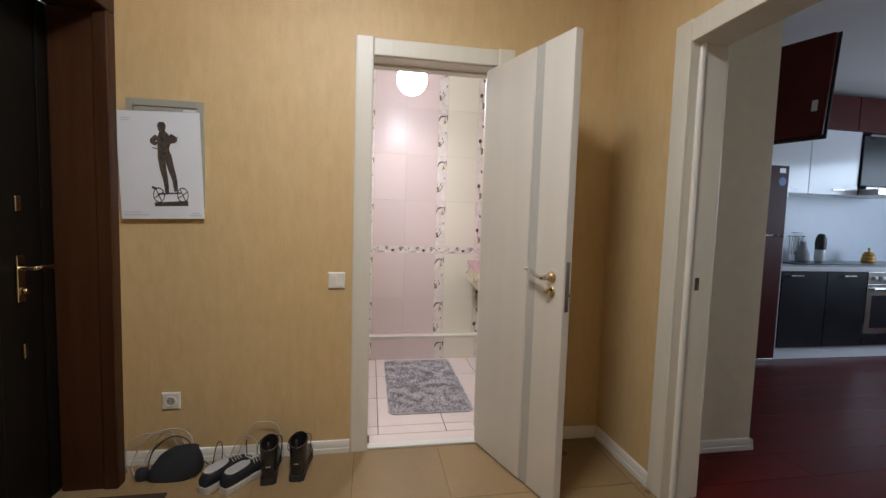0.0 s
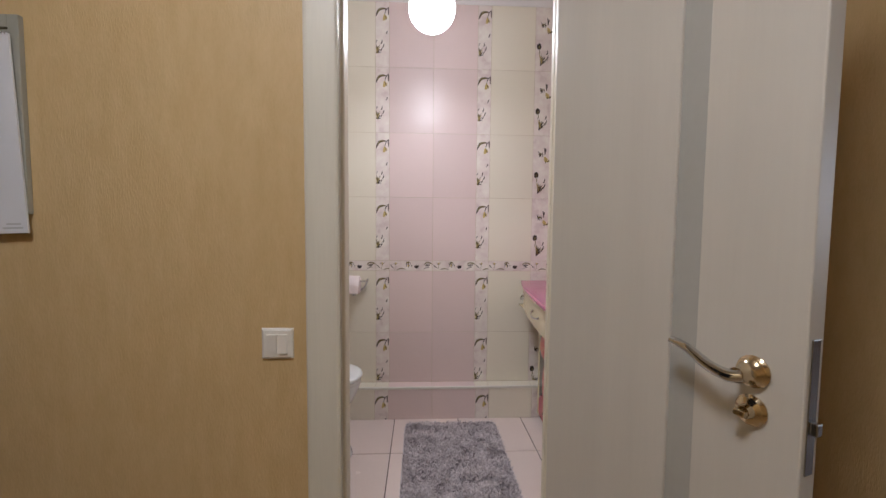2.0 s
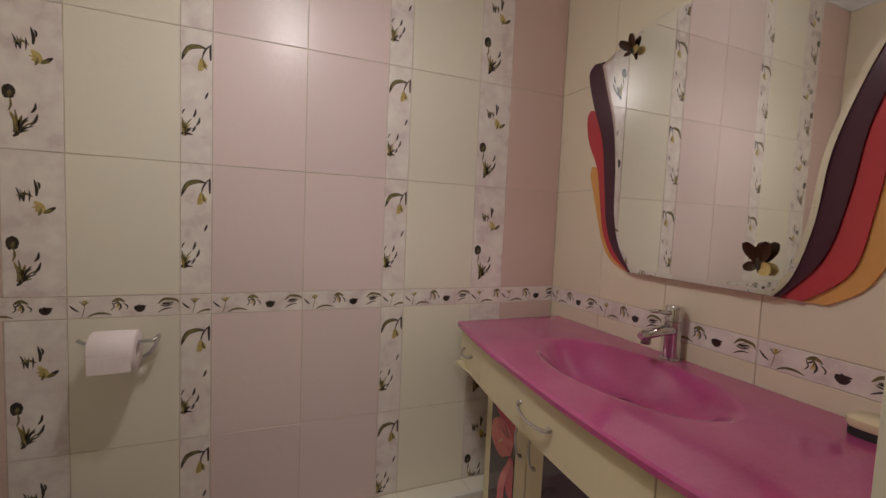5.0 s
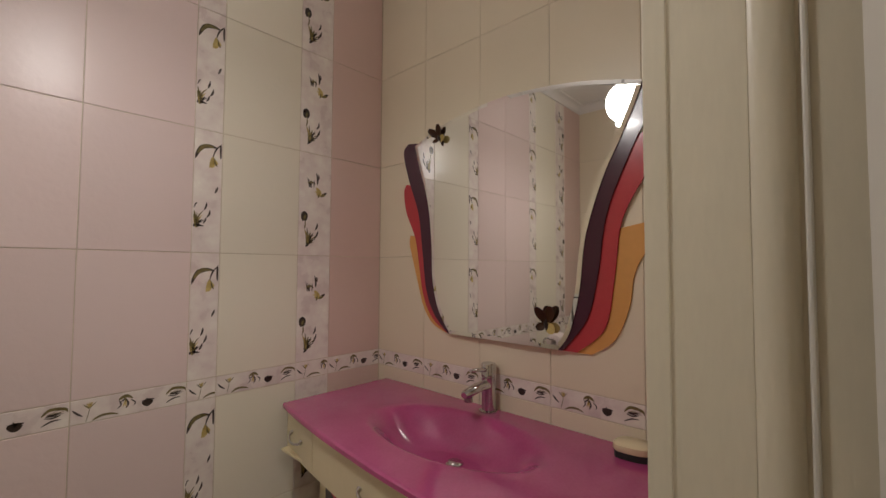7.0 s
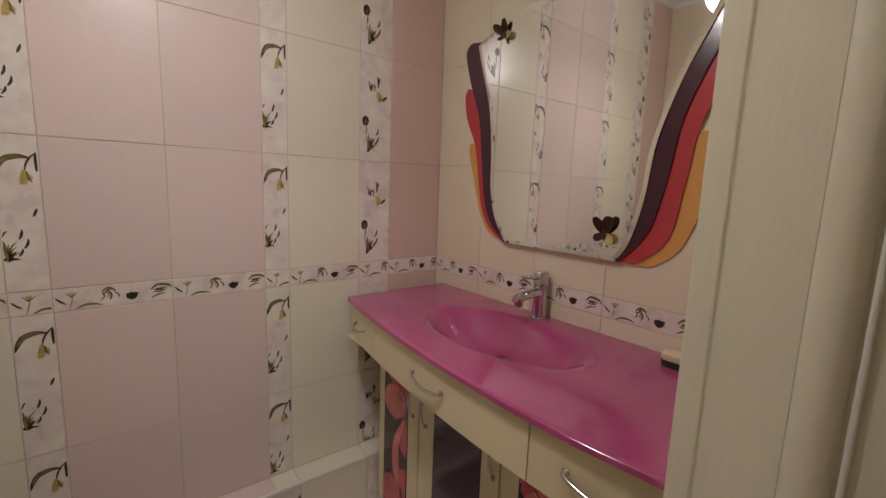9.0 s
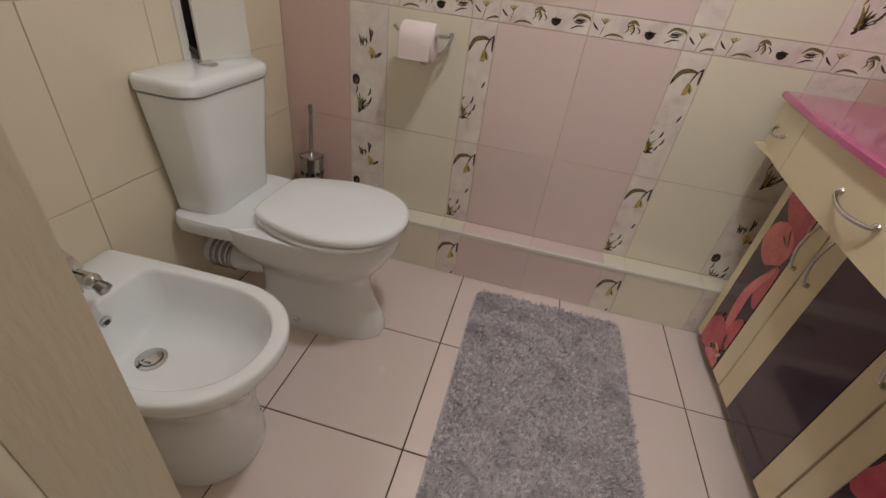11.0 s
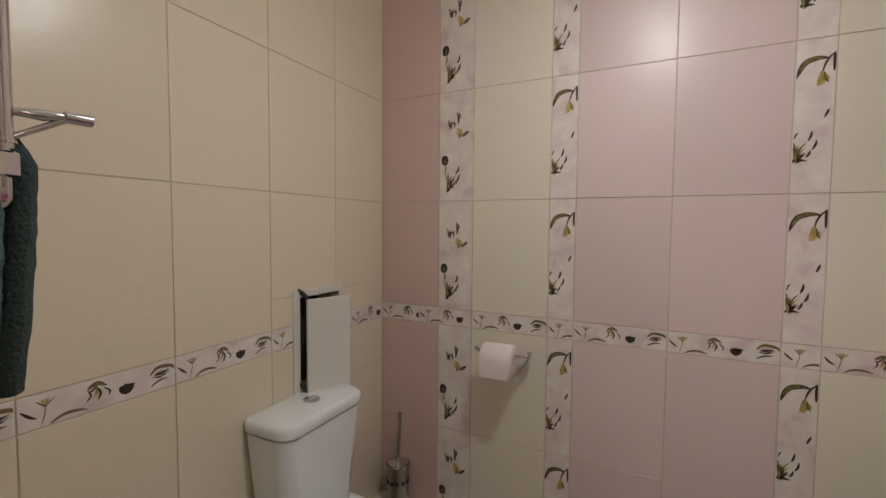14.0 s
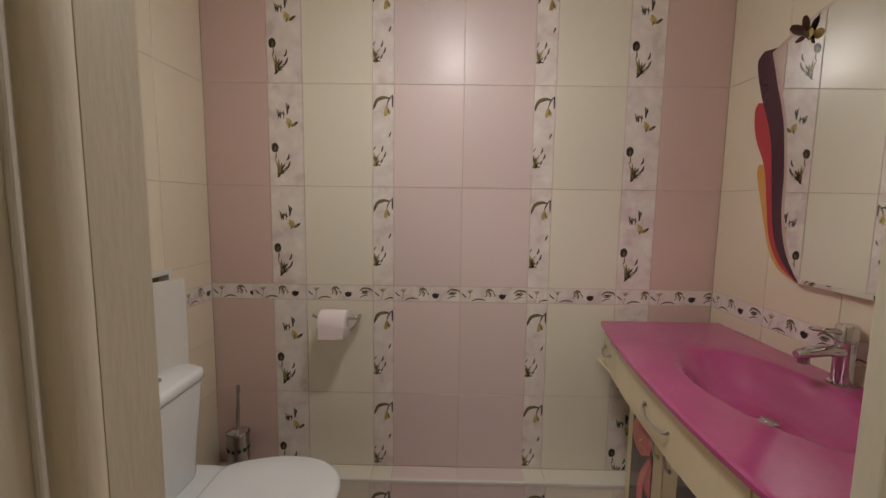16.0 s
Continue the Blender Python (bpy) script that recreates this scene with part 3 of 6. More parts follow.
part("cistern_lid", loft([slab(-1.019, x - 0.019, TY + 0.002, hw - 0.011, z + 0.004, 0.050) for x, hw, z in ((-0.845, 0.174, 0.731), (-0.840, 0.180, 0.736), (-0.840, 0.181, 0.756), (-0.845, 0.177, 0.766), (-0.856, 0.168, 0.770))]), M_PORC, toilet, smooth=50)
part("flush_button", lathe((-0.945, TY + 0.012, 0.774), (0, 0, 1), [(0, 0.024), (0.004, 0.024), (0.005, 0.020), (0.007, 0.018)], 24), M_CHROME, toilet, "round chrome dual flush button", smooth=40)
def egg(xb, xf, cy, hw, z, back=0.70):
    """A ring narrower at the hinge end xb, fullest past the middle, round at xf."""
    L = xf - xb
    half = [(0.0, 0.0), (0.0, back * 0.62), (0.035, back * 0.93), (0.14, back + 0.34 * (1 - back)), (0.34, 0.955), (0.52, 1.0), (0.70, 0.945), (0.84, 0.78), (0.94, 0.52), (0.985, 0.26)]
    pts = [Vector((xb + L * u, cy + hw * v, z)) for u, v in half] + [Vector((xf, cy, z))] + [Vector((xb + L * u, cy - hw * v, z)) for u, v in half[:0:-1]]
    return smooth_line(pts, 4, True)


part("seat", loft([egg(-0.790, -0.384, TY, hw, z) for hw, z in ((0.168, 0.404), (0.176, 0.409), (0.176, 0.418), (0.172, 0.422))]), M_SEAT, toilet, smooth=50)
part("lid", loft([egg(-0.794 + d, -0.378 - d, TY, hw, z) for d, hw, z in ((0.004, 0.170, 0.4245), (0, 0.175, 0.428), (0, 0.175, 0.439), (0.003, 0.172, 0.444), (0.012, 0.163, 0.4475), (0.10, 0.09, 0.4490))]), M_SEAT, toilet, smooth=60)
part("waste_pipe", tube(smooth_line([(-1.018, TY - 0.03, 0.20), (-0.95, TY - 0.03, 0.20), (-0.88, TY - 0.02, 0.195), (-0.83, TY, 0.19)], 4), 0.048, 16), M_SEAT, toilet, "white corrugated waste pipe", smooth=50)
for k in range(4):
    part("pipe_rib", lathe((-1.0 + 0.02 * k, TY - 0.03, 0.20), (1, 0, 0), [(0, 0.049), (0.004, 0.053), (0.009, 0.053), (0.013, 0.049)], 18), M_STEEL, toilet, smooth=40)

BY = -1.0
bidet = thing("bidet", (-0.75, BY, 0), "white porcelain bidet with chrome mixer tap", "bidet")
def deep_d(xb, xf, hw, z, corner, n=13):
    """A D-shaped ring about BY: straight back with corners of that radius at xb, straight flanks, round front at xf."""
    xm = xf - min(0.19, hw * 1.25)
    half = [Vector((xm + (xf - xm) * math.cos(t) ** 0.92, hw * math.sin(t) ** 0.92, z)) for t in np.linspace(0, math.pi / 2, n)]
    half += [Vector((xm + (xb + corner - xm) * k / 4, hw * (1 - 0.05 * (k / 4) ** 2), z)) for k in range(1, 4)]
    half += [Vector((xb + corner - corner * math.sin(t), hw * 0.95 - corner + corner * math.cos(t), z)) for t in np.linspace(0, math.pi / 2, 6)]
    half.append(Vector((xb, (hw * 0.95 - corner) * 0.5, z)))
    full = half + [Vector((p.x, -p.y, p.z)) for p in half[:0:-1]]
    return [Vector((p.x, p.y + BY, p.z)) for p in full]


shell = [(-0.95, -0.575, 0.120, 0.0, 0.03), (-0.95, -0.570, 0.123, 0.018, 0.03), (-0.955, -0.580, 0.119, 0.12, 0.03), (-0.965, -0.572, 0.124, 0.20, 0.03), (-0.99, -0.540, 0.140, 0.275, 0.025), (-1.012, -0.505, 0.157, 0.335, 0.02),
         (-1.018, -0.482, 0.168, 0.362, 0.014), (-1.020, -0.476, 0.171, 0.372, 0.012), (-1.020, -0.475, 0.1715, 0.389, 0.012), (-1.020, -0.476, 0.1705, 0.397, 0.012), (-1.019, -0.478, 0.1685, 0.4005, 0.012), (-1.017, -0.482, 0.165, 0.402, 0.012),
         (-0.894, -0.503, 0.146, 0.402, 0.026), (-0.890, -0.507, 0.1425, 0.4000, 0.026), (-0.887, -0.510, 0.1395, 0.393, 0.026), (-0.883, -0.517, 0.134, 0.358, 0.030), (-0.876, -0.532, 0.127, 0.318, 0.034), (-0.870, -0.565, 0.110, 0.288, 0.038), (-0.860, -0.630, 0.078, 0.271, 0.032), (-0.845, -0.72, 0.040, 0.264, 0.02)]
part("basin", loft([deep_d(*r) for r in shell]), M_PORC, bidet, smooth=60)
part("drain", lathe((-0.795, BY, 0.264), (0, 0, 1), [(0, 0.032), (0.004, 0.032), (0.005, 0.024), (0.003, 0.023), (0.010, 0.022), (0.013, 0.012)], 24), M_CHROME, bidet, smooth=40)
part("overflow", lathe((-0.8835, BY, 0.352), (1, 0, -0.15), [(0, 0.013), (0.005, 0.013), (0.006, 0.008)], 18), M_CHROME, bidet, smooth=40)
# solid black disc painted in for the shade inside the overflow
part("overflow_hole", lathe((-0.8783, BY, 0.3512), (1, 0, -0.15), [(0, 0.007), (0.0015, 0.007)], 14), M_BLACK, bidet)
part("bolt_hole", lathe((-0.74, BY - 0.1235, 0.05), (0, -1, 0), [(0, 0.008), (0.004, 0.008)], 12), M_CHROME, bidet)
btap = part("tap", loft([circle((-0.955 - 0.012 * h / 0.14, BY, 0.401 + h), r, (-0.08, 0, 1), 24) for h, r in ((0, 0.028), (0.004, 0.029), (0.007, 0.025), (0.05, 0.0235), (0.098, 0.0235), (0.1, 0.0215), (0.102, 0.0245), (0.132, 0.0245), (0.138, 0.022))]), M_CHROME, bidet, "chrome single-lever mixer", smooth=40)
part("spout", tube([(-0.945, BY, 0.462), (-0.90, BY, 0.470), (-0.872, BY, 0.468)], lambda t: 0.0165 - 0.002 * t, 14), M_CHROME, btap, smooth=50)
bm = bmesh.new()
bmesh.ops.create_uvsphere(bm, u_segments=16, v_segments=10, radius=0.0175, matrix=Matrix.Translation((-0.868, BY, 0.467)))
part("ball_joint", bm, M_CHROME, btap, smooth=80)
part("nozzle", lathe((-0.862, BY, 0.464), (1, 0, -0.5), [(0, 0.0120), (0.014, 0.0120), (0.015, 0.0140), (0.025, 0.0140), (0.027, 0.010)], 18), M_STEEL, btap, smooth=40)
part("lever", loft([[Vector((x, BY + sy * w, z + sz * h)) for sy, sz in ((-1, -1), (1, -1), (1, 1), (-1, 1))] for x, w, z, h in ((-0.958, 0.012, 0.522, 0.007), (-0.925, 0.011, 0.516, 0.006), (-0.893, 0.009, 0.500, 0.004), (-0.884, 0.007, 0.495, 0.003))]), M_CHROME, btap, smooth=30)

# inspection hatch, half open
hatch = thing("access_hatch", (LW, -0.36, 0.757), "white metal inspection hatch standing ajar in tiles", "hatch")
for a, b in (((-0.478, 0.749), (-0.452, 1.092)), ((-0.272, 0.749), (-0.254, 1.092)), ((-0.452, 0.749), (-0.272, 0.765)), ((-0.452, 1.070), (-0.272, 1.092))):
    part("frame", box((LW - 0.03, a[0], a[1]), (LW + 0.006, b[0], b[1]), 0.001), M_WHITE, hatch)
# black sheet in the recess, in place of the shaft's own shade
part("cavity", box((LW - 0.11, -0.47, 0.75), (LW - 0.10, -0.25, 1.085)), M_BLACK, hatch, "black sheet as the shade of the shaft behind the hatch")
hm = Matrix.Translation((LW + 0.022, -0.444, 0)) @ Matrix.Rotation(radians(-22), 4, "Z")
one = box((0, 0.0, 0.760), (0.012, 0.146, 1.066), 0.0015)
one.transform(hm)
part("door", one, M_WHITE, hatch)
for z in (0.785, 1.074):
    part("hinge", tube([(LW - 0.005, -0.452, z + 0.02), (LW + 0.016, -0.448, z + 0.008), (LW + 0.024, -0.436, z - 0.012)], 0.007, 8), M_BLACK, hatch, "dark hinge arm", smooth=50)

# toilet roll on its holder
hold = thing("toilet_roll_holder", (-0.495, -0.0, 0.79), "chrome wall bracket for toilet paper", "holder")
bar = smooth_line([(-0.583, -0.080, 0.884), (-0.570, -0.078, 0.874), (-0.545, -0.075, 0.869), (-0.43, -0.075, 0.869), (-0.408, -0.072, 0.872), (-0.402, -0.058, 0.878), (-0.405, -0.030, 0.868), (-0.43, -0.016, 0.82), (-0.47, -0.014, 0.795), (-0.497, -0.014, 0.788)], 5)
part("rod", tube(bar, 0.0055, 10), M_CHROME, hold, smooth=60)
part("wall_plate", lathe((-0.497, 0.0, 0.788), (0, -1, 0), [(0, 0.022), (0.008, 0.022), (0.014, 0.018), (0.020, 0.010)], 20), M_CHROME, hold, smooth=40)
bm = loft([circle((x, -0.075, 0.848), r, (1, 0, 0), 32) for x, r in ((-0.552, 0.021), (-0.552, 0.052), (-0.549, 0.055), (-0.449, 0.055), (-0.446, 0.052), (-0.446, 0.021), (-0.449, 0.020), (-0.549, 0.020), (-0.552, 0.021))], False, False)
roll = single("toilet_roll", bm, M_ROLL, "pale pink toilet paper roll on the chrome bar", "toilet paper", smooth=50)
part("loose_sheet", box((-0.548, -0.131, 0.80), (-0.450, -0.1295, 0.846), 0.0004), M_ROLL, roll)

# toilet brush on the ledge
br = thing("toilet_brush", (-0.915, -0.048, LEDGE_Z), "chrome toilet brush in a pierced metal cup", "toilet brush")
part("cup", loft([circle((-0.915, -0.048, LEDGE_Z + h), r, (0, 0, 1), 28) for h, r in ((0, 0.040), (0.004, 0.042), (0.15, 0.044), (0.158, 0.047), (0.166, 0.047), (0.168, 0.044), (0.15, 0.041), (0.02, 0.038))]), M_STEEL, br, smooth=40)
# black discs on the closed cup imitate the shade in its piercings
for k in range(12):
    a = 2 * math.pi * k / 12
    c = Vector((-0.915 + 0.0425 * math.cos(a), -0.048 + 0.0425 * math.sin(a), LEDGE_Z + 0.10))
    part("cutout", lathe(c, (math.cos(a), math.sin(a), 0), [(0, 0.008), (0.0022, 0.008)], 6), M_BLACK, br)
part("brush_lid", lathe((-0.915, -0.048, LEDGE_Z + 0.164), (0, 0, 1), [(0, 0.042), (0.006, 0.042), (0.014, 0.020), (0.020, 0.009)], 24), M_CHROME, br, smooth=40)
part("handle", tube([(-0.915, -0.048, LEDGE_Z + 0.18), (-0.906, -0.048, 0.555), (-0.906, -0.048, 0.572)], 0.0075, 12), M_STEEL, br, smooth=60)

# slim rail and cloth on the front wall, beside the door
RX, RY = -0.512, -1.274
rail = thing("towel_rail", (RX, FW, 1.3), "slim chrome towel rail with a short hook arm", "towel rail")
part("pipe", tube(smooth_line([(RX, RY, 1.352), (RX, RY, 1.60), (RX, RY, 1.76), (RX, RY - 0.02, 1.785), (RX, FW, 1.79)], 5), 0.0105, 16), M_CHROME, rail, smooth=60)
part("collar", lathe((RX, RY, 1.350), (0, 0, 1), [(0, 0.0085), (0.006, 0.0085), (0.0065, 0.012), (0.009, 0.012)], 18), M_CHROME, rail, smooth=40)
part("union_nut", lathe((RX, RY, 1.329), (0, 0, 1), [(0, 0.011), (0.002, 0.0145), (0.019, 0.0145), (0.021, 0.011)], 8), M_CHROME, rail)
part("pipe_end", lathe((RX, RY, 1.330), (0, 0, -1), [(0, 0.010), (0.018, 0.010), (0.025, 0.007), (0.027, 0.002)], 16), M_CHROME, rail, smooth=50)
arm = part("arm", tube([(RX, RY + 0.010, 1.383), (RX, RY + 0.028, 1.384), (RX, RY + 0.046, 1.386)], lambda t: 0.003 + 0.002 * math.sin(math.pi * t), 12), M_CHROME, rail, smooth=60)
part("arm_tip", tube([(RX, RY + 0.044, 1.386), (RX, RY + 0.064, 1.386)], 0.0052, 14), M_CHROME, arm, smooth=40)
part("brace", tube([(RX, RY + 0.010, 1.363), (RX, RY + 0.045, 1.3835)], 0.0028, 10), M_CHROME, rail, smooth=60)

tw = thing("towel", (RX, RY, 1.15), "dark green terry cloth hanging folded from the rail arm", "towel")


def drape(x, y, hx, hy, z0, z1, mt, seed, lean):
    rnd = random.Random(seed)
    rings = []
    for k in range(24):
        t = k / 23
        q = min(1.0, 0.25 + 6 * t) * (1 - 0.35 * max(0, t - 0.55))
        rings.append([Vector((x + hx * q * math.cos(a) * (1 + 0.08 * math.sin(3 * a + seed)) + rnd.uniform(-0.0006, 0.0006), y - lean * t + hy * q * math.sin(a) * (1 + 0.12 * math.sin(5 * a + 4 * t)) + rnd.uniform(-0.0006, 0.0006), z1 + (z0 - z1) * t)) for a in np.linspace(0, 2 * math.pi, 26, endpoint=False)])
    return part("fold", loft(rings), mt, tw, smooth=70)


drape(RX - 0.030, RY + 0.015, 0.036, 0.019, 1.152, 1.372, M_TOWEL, 1, 0.014)
drape(RX - 0.012, RY - 0.002, 0.020, 0.010, 1.205, 1.335, M_TEAL, 2, 0.006)

# ---------------------------------------------------------------- vanity
vanity = thing("vanity_cabinet", (0.8, -0.7, 0), "cream bathroom cabinet with red flower and purple door panels", "cabinet")
edge = smooth_line([(0.556, -0.058), (0.525, -0.22), (0.502, -0.38), (0.482, -0.56), (0.468, -0.74), (0.462, -0.92), (0.466, -1.08), (0.480, -1.22), (0.500, -1.335)], 8)
def edge_x(y):
    return float(np.interp(-y, [-p.y for p in edge], [p.x for p in edge]))

EDGE_Y = np.linspace(-0.058, -1.335, 150)
BC, BR = (0.765, -0.65), (0.172, 0.305)

def top_z(x, y):
    d = math.hypot((x - BC[0]) / BR[0], (y - BC[1]) / BR[1])
    t = min(1.0, max(0.0, (1.04 - d) / 0.62))
    return -0.098 * t * t * (3 - 2 * t)

def glass_top():
    bm = bmesh.new()
    nx, TOP, TH = 110, 0.873, 0.016
    top, bot = [], []
    for y in EDGE_Y:
        xs = [edge_x(y) + (RW - 0.002 - edge_x(y)) * i / nx for i in range(nx + 1)]
        top.append([bm.verts.new((x, y, TOP + top_z(x, y) - (0.004 if i == 0 else 0))) for i, x in enumerate(xs)])
        bot.append([bm.verts.new((x, y, TOP + top_z(x, y) - TH)) for x in xs])
    for j in range(len(EDGE_Y) - 1):
        for i in range(nx):
            bm.faces.new((top[j][i], top[j][i + 1], top[j + 1][i + 1], top[j + 1][i]))
            bm.faces.new((bot[j][i], bot[j + 1][i], bot[j + 1][i + 1], bot[j][i + 1]))
        for k in (0, nx):
            bm.faces.new((top[j][k], top[j + 1][k], bot[j + 1][k], bot[j][k]))
    for j in (0, len(EDGE_Y) - 1):
        for i in range(nx):
            bm.faces.new((top[j][i], top[j][i + 1], bot[j][i + 1], bot[j][i]))
    return bm

gtop = thing("washbasin", (0.77, -0.65, 0.87), "glossy pink glass counter with moulded oval basin", "washbasin")
part("counter", glass_top(), M_GLASS_PINK, gtop, smooth=50)
part("drain", lathe((BC[0] + 0.02, BC[1], 0.7755), (0, 0, 1), [(0, 0.026), (0.004, 0.026), (0.006, 0.02), (0.009, 0.018)], 22), M_CHROME, gtop, smooth=40)

AP_T, AP_B = 0.854, 0.720
def strip(y0, y1, inset, x_back, z0, z1):
    ys = np.linspace(y0, y1, 14)
    pts = [(edge_x(y) + inset, y) for y in ys] + [(edge_x(y) + inset + x_back, y) for y in ys[::-1]]
    return prism(pts, "z", z0, z1)

def bow(a, b, out, r=0.0045):
    a, b, out = Vector(a), Vector(b), Vector(out)
    m = (a + b) / 2
    line = smooth_line([a, a + out * 0.55 + (b - a) * 0.06, m + out, b + out * 0.55 - (b - a) * 0.06, b], 5)
    bm = tube(line, r, 8)
    for e in (a, b):
        lathe(e, out, [(0, 0.008), (0.004, 0.0075), (0.010, 0.005)], 10, bm=bm)
    return bm

for y0, y1, hy in ((-0.066, -0.302, (-0.125, -0.215)), (-0.306, -1.012, (-0.59, -0.73)), (-1.016, -1.335, (-1.10, -1.24))):
    dr = part("drawer_front", strip(y0, y1, 0.016, 0.018, AP_B, AP_T), M_LAMINATE, vanity)
    part("drawer_handle", bow((edge_x(hy[0]) + 0.016, hy[0], 0.792), (edge_x(hy[1]) + 0.016, hy[1], 0.788), (-0.022, 0, -0.012)), M_CHROME, dr, "curved chrome bow handle", smooth=50)
part("apron_end", box((0.60, -0.066, AP_B), (RW - 0.003, -0.084, AP_T)), M_LAMINATE, vanity)
CX = 0.655
part("end_panel", box((CX + 0.018, -0.118, 0.05), (RW - 0.003, -0.136, AP_B)), M_LAMINATE, vanity)
part("carcass", box((CX + 0.03, -0.138, 0.05), (RW - 0.003, -1.33, AP_B - 0.002)), M_LAMINATE, vanity)
# plinth in black, standing in for the shadow gap above the floor
part("plinth", box((CX + 0.045, -0.145, 0.0), (RW - 0.01, -1.33, 0.049)), M_BLACK, vanity)
part("underside", box((0.54, -0.085, AP_B + 0.004), (CX + 0.03, -1.33, AP_B + 0.012)), M_LAMINATE, vanity)


def clip_box(poly, lo, hi):
    return [(min(max(u, lo[0]), hi[0]), min(max(v, lo[1]), hi[1])) for u, v in poly]


def petal_outline(pts, width, lo, hi):
    """A petal round a bent mid-line given in 0..1 of the panel; width in metres, fullest past the middle."""
    line = smooth_line([Vector((lo[0] + (hi[0] - lo[0]) * u, lo[1] + (hi[1] - lo[1]) * v, 0)) for u, v in pts], 6)
    n, l, r = len(line), [], []
    for i, p in enumerate(line):
        d = (line[min(i + 1, n - 1)] - line[max(i - 1, 0)]).normalized()
        q = width * math.sin(math.pi * (0.06 + 0.90 * (i / (n - 1)) ** 1.3)) ** 0.75
        l.append((p.x - d.y * q, p.y + d.x * q))
        r.append((p.x + d.y * q, p.y - d.x * q))
    return clip_box(l + r[::-1], lo, hi)


LILY = [([(0.05, 0.74), (0.15, 0.90), (0.12, 1.05)], 0.030, 1), ([(0.06, 0.70), (0.50, 0.86), (1.06, 0.93)], 0.040, 0), ([(0.10, 0.62), (0.16, 0.50), (0.02, 0.40)], 0.024, 0), ([(0.14, 0.60), (0.44, 0.44), (0.44, 0.28), (0.30, 0.14)], 0.017, 1), ([(0.08, 0.66), (0.45, 0.68), (0.98, 0.66)], 0.050, 1),
        ([(0.28, 0.10), (0.10, 0.20), (0.04, 0.32)], 0.028, 0), ([(0.25, 0.10), (0.12, 0.02), (0.02, 0.0)], 0.022, 1), ([(0.28, 0.12), (0.60, 0.13), (0.98, 0.02)], 0.046, 0), ([(0.30, 0.06), (0.40, -0.02), (0.62, -0.04)], 0.030, 1)]
STAMENS = [(0.10, 0.13, 0.6), (0.20, 0.17, 1.4), (0.08, 0.08, 2.3), (0.76, 0.22, 2.4), (0.88, 0.19, 1.9), (0.50, 0.97, 0.4), (0.66, 0.95, 2.6), (0.36, 0.93, 1.2), (0.24, 0.10, 0.1)]


def printed_panel(y0, y1, z0, z1, flip, parent):
    """A purple panel with lily petals laid on it, each a part of its own."""
    panel = part("printed_panel", box((CX - 0.0005, y0, z0), (CX + 0.008, y1, z1), 0.001), M_PURPLE, parent, "glossy dark panel with large coral-red flowers")
    lo, hi = (min(y0, y1) + 0.002, z0 + 0.002), (max(y0, y1) - 0.002, z1 - 0.002)
    side = (lambda u: u) if flip else (lambda u: 1 - u)
    for k, (pts, w, kind_no) in enumerate(LILY):
        x = CX - 0.0007 - 0.00025 * k
        part("petal", prism(petal_outline([(side(u), v) for u, v in pts], w * 1.35, lo, hi), "x", x, x + 0.0003), M_PETAL if kind_no else M_FLOWER, parent)
    for k, (u, v, a) in enumerate(((0.40, 0.72, 0.1), (0.55, 0.66, -0.2), (0.30, 0.74, 0.3))):
        u = side(u)
        o = petal_outline([(u - 0.10, v - a * 0.1), (u, v), (u + 0.10, v + a * 0.1)], 0.0022, lo, hi)
        part("vein", prism(o, "x", CX - 0.0032 - 0.0001 * k, CX - 0.0028 - 0.0001 * k), M_OCHRE if k == 1 else M_INK, parent)
    for k, (u, v, a) in enumerate(STAMENS):
        cy, cz, L = lo[0] + (hi[0] - lo[0]) * side(u), lo[1] + (hi[1] - lo[1]) * v, 0.020
        o = [(cy + (q * math.cos(a) - w * math.sin(a)) * L, cz + (q * math.sin(a) + w * math.cos(a)) * L) for q, w in ((-1, 0), (-0.3, 0.30), (0.5, 0.26), (1, 0), (0.4, -0.28), (-0.4, -0.24))]
        x = CX - 0.0040 - 0.0002 * k
        part("stamen", prism(clip_box(o, lo, hi), "x", x, x + 0.0003), M_OCHRE if k % 3 == 2 else M_INK, parent)
    return panel


DOORS = [(-0.140, -0.402, -0.178, -0.338, 1), (-0.408, -0.784, -0.490, -0.712, 0), (-0.790, -1.325, -0.856, -1.085, 2)]
for y0, y1, p0, p1, print_no in DOORS:
    dz0, dz1 = 0.056, 0.714
    bm = bmesh.new()
    for a, b in ((y0, p0 + 0.001), (p1 - 0.001, y1)):
        box((CX, a, dz0), (CX + 0.020, b, dz1), 0.002, bm=bm)
    dd = part("door", bm, M_LAMINATE, vanity, "cream laminate cabinet door")
    if print_no:
        printed_panel(p0, p1, dz0, dz1, print_no == 1, dd)
    else:
        part("purple_panel", box((CX - 0.0005, p0, dz0), (CX + 0.008, p1, dz1), 0.001), M_PURPLE, dd, "glossy dark purple panel")
for y in (-0.372, -0.448, -0.765):
    part("door_handle", bow((CX, y, 0.63), (CX, y, 0.50), (-0.024, 0, 0)), M_CHROME, vanity, "curved chrome bow handle", smooth=50)

# mixer tap
TPX, TPY = 0.982, -0.625
tap = thing("mixer_tap", (TPX, TPY, 0.873), "chrome single-lever basin mixer tap", "tap")
part("body", lathe((TPX, TPY, 0.873), (0, 0, 1), [(0, 0.030), (0.005, 0.030), (0.008, 0.0235), (0.112, 0.0235), (0.114, 0.0215), (0.116, 0.0245), (0.154, 0.0245), (0.158, 0.022)], 28), M_CHROME, tap, smooth=40)
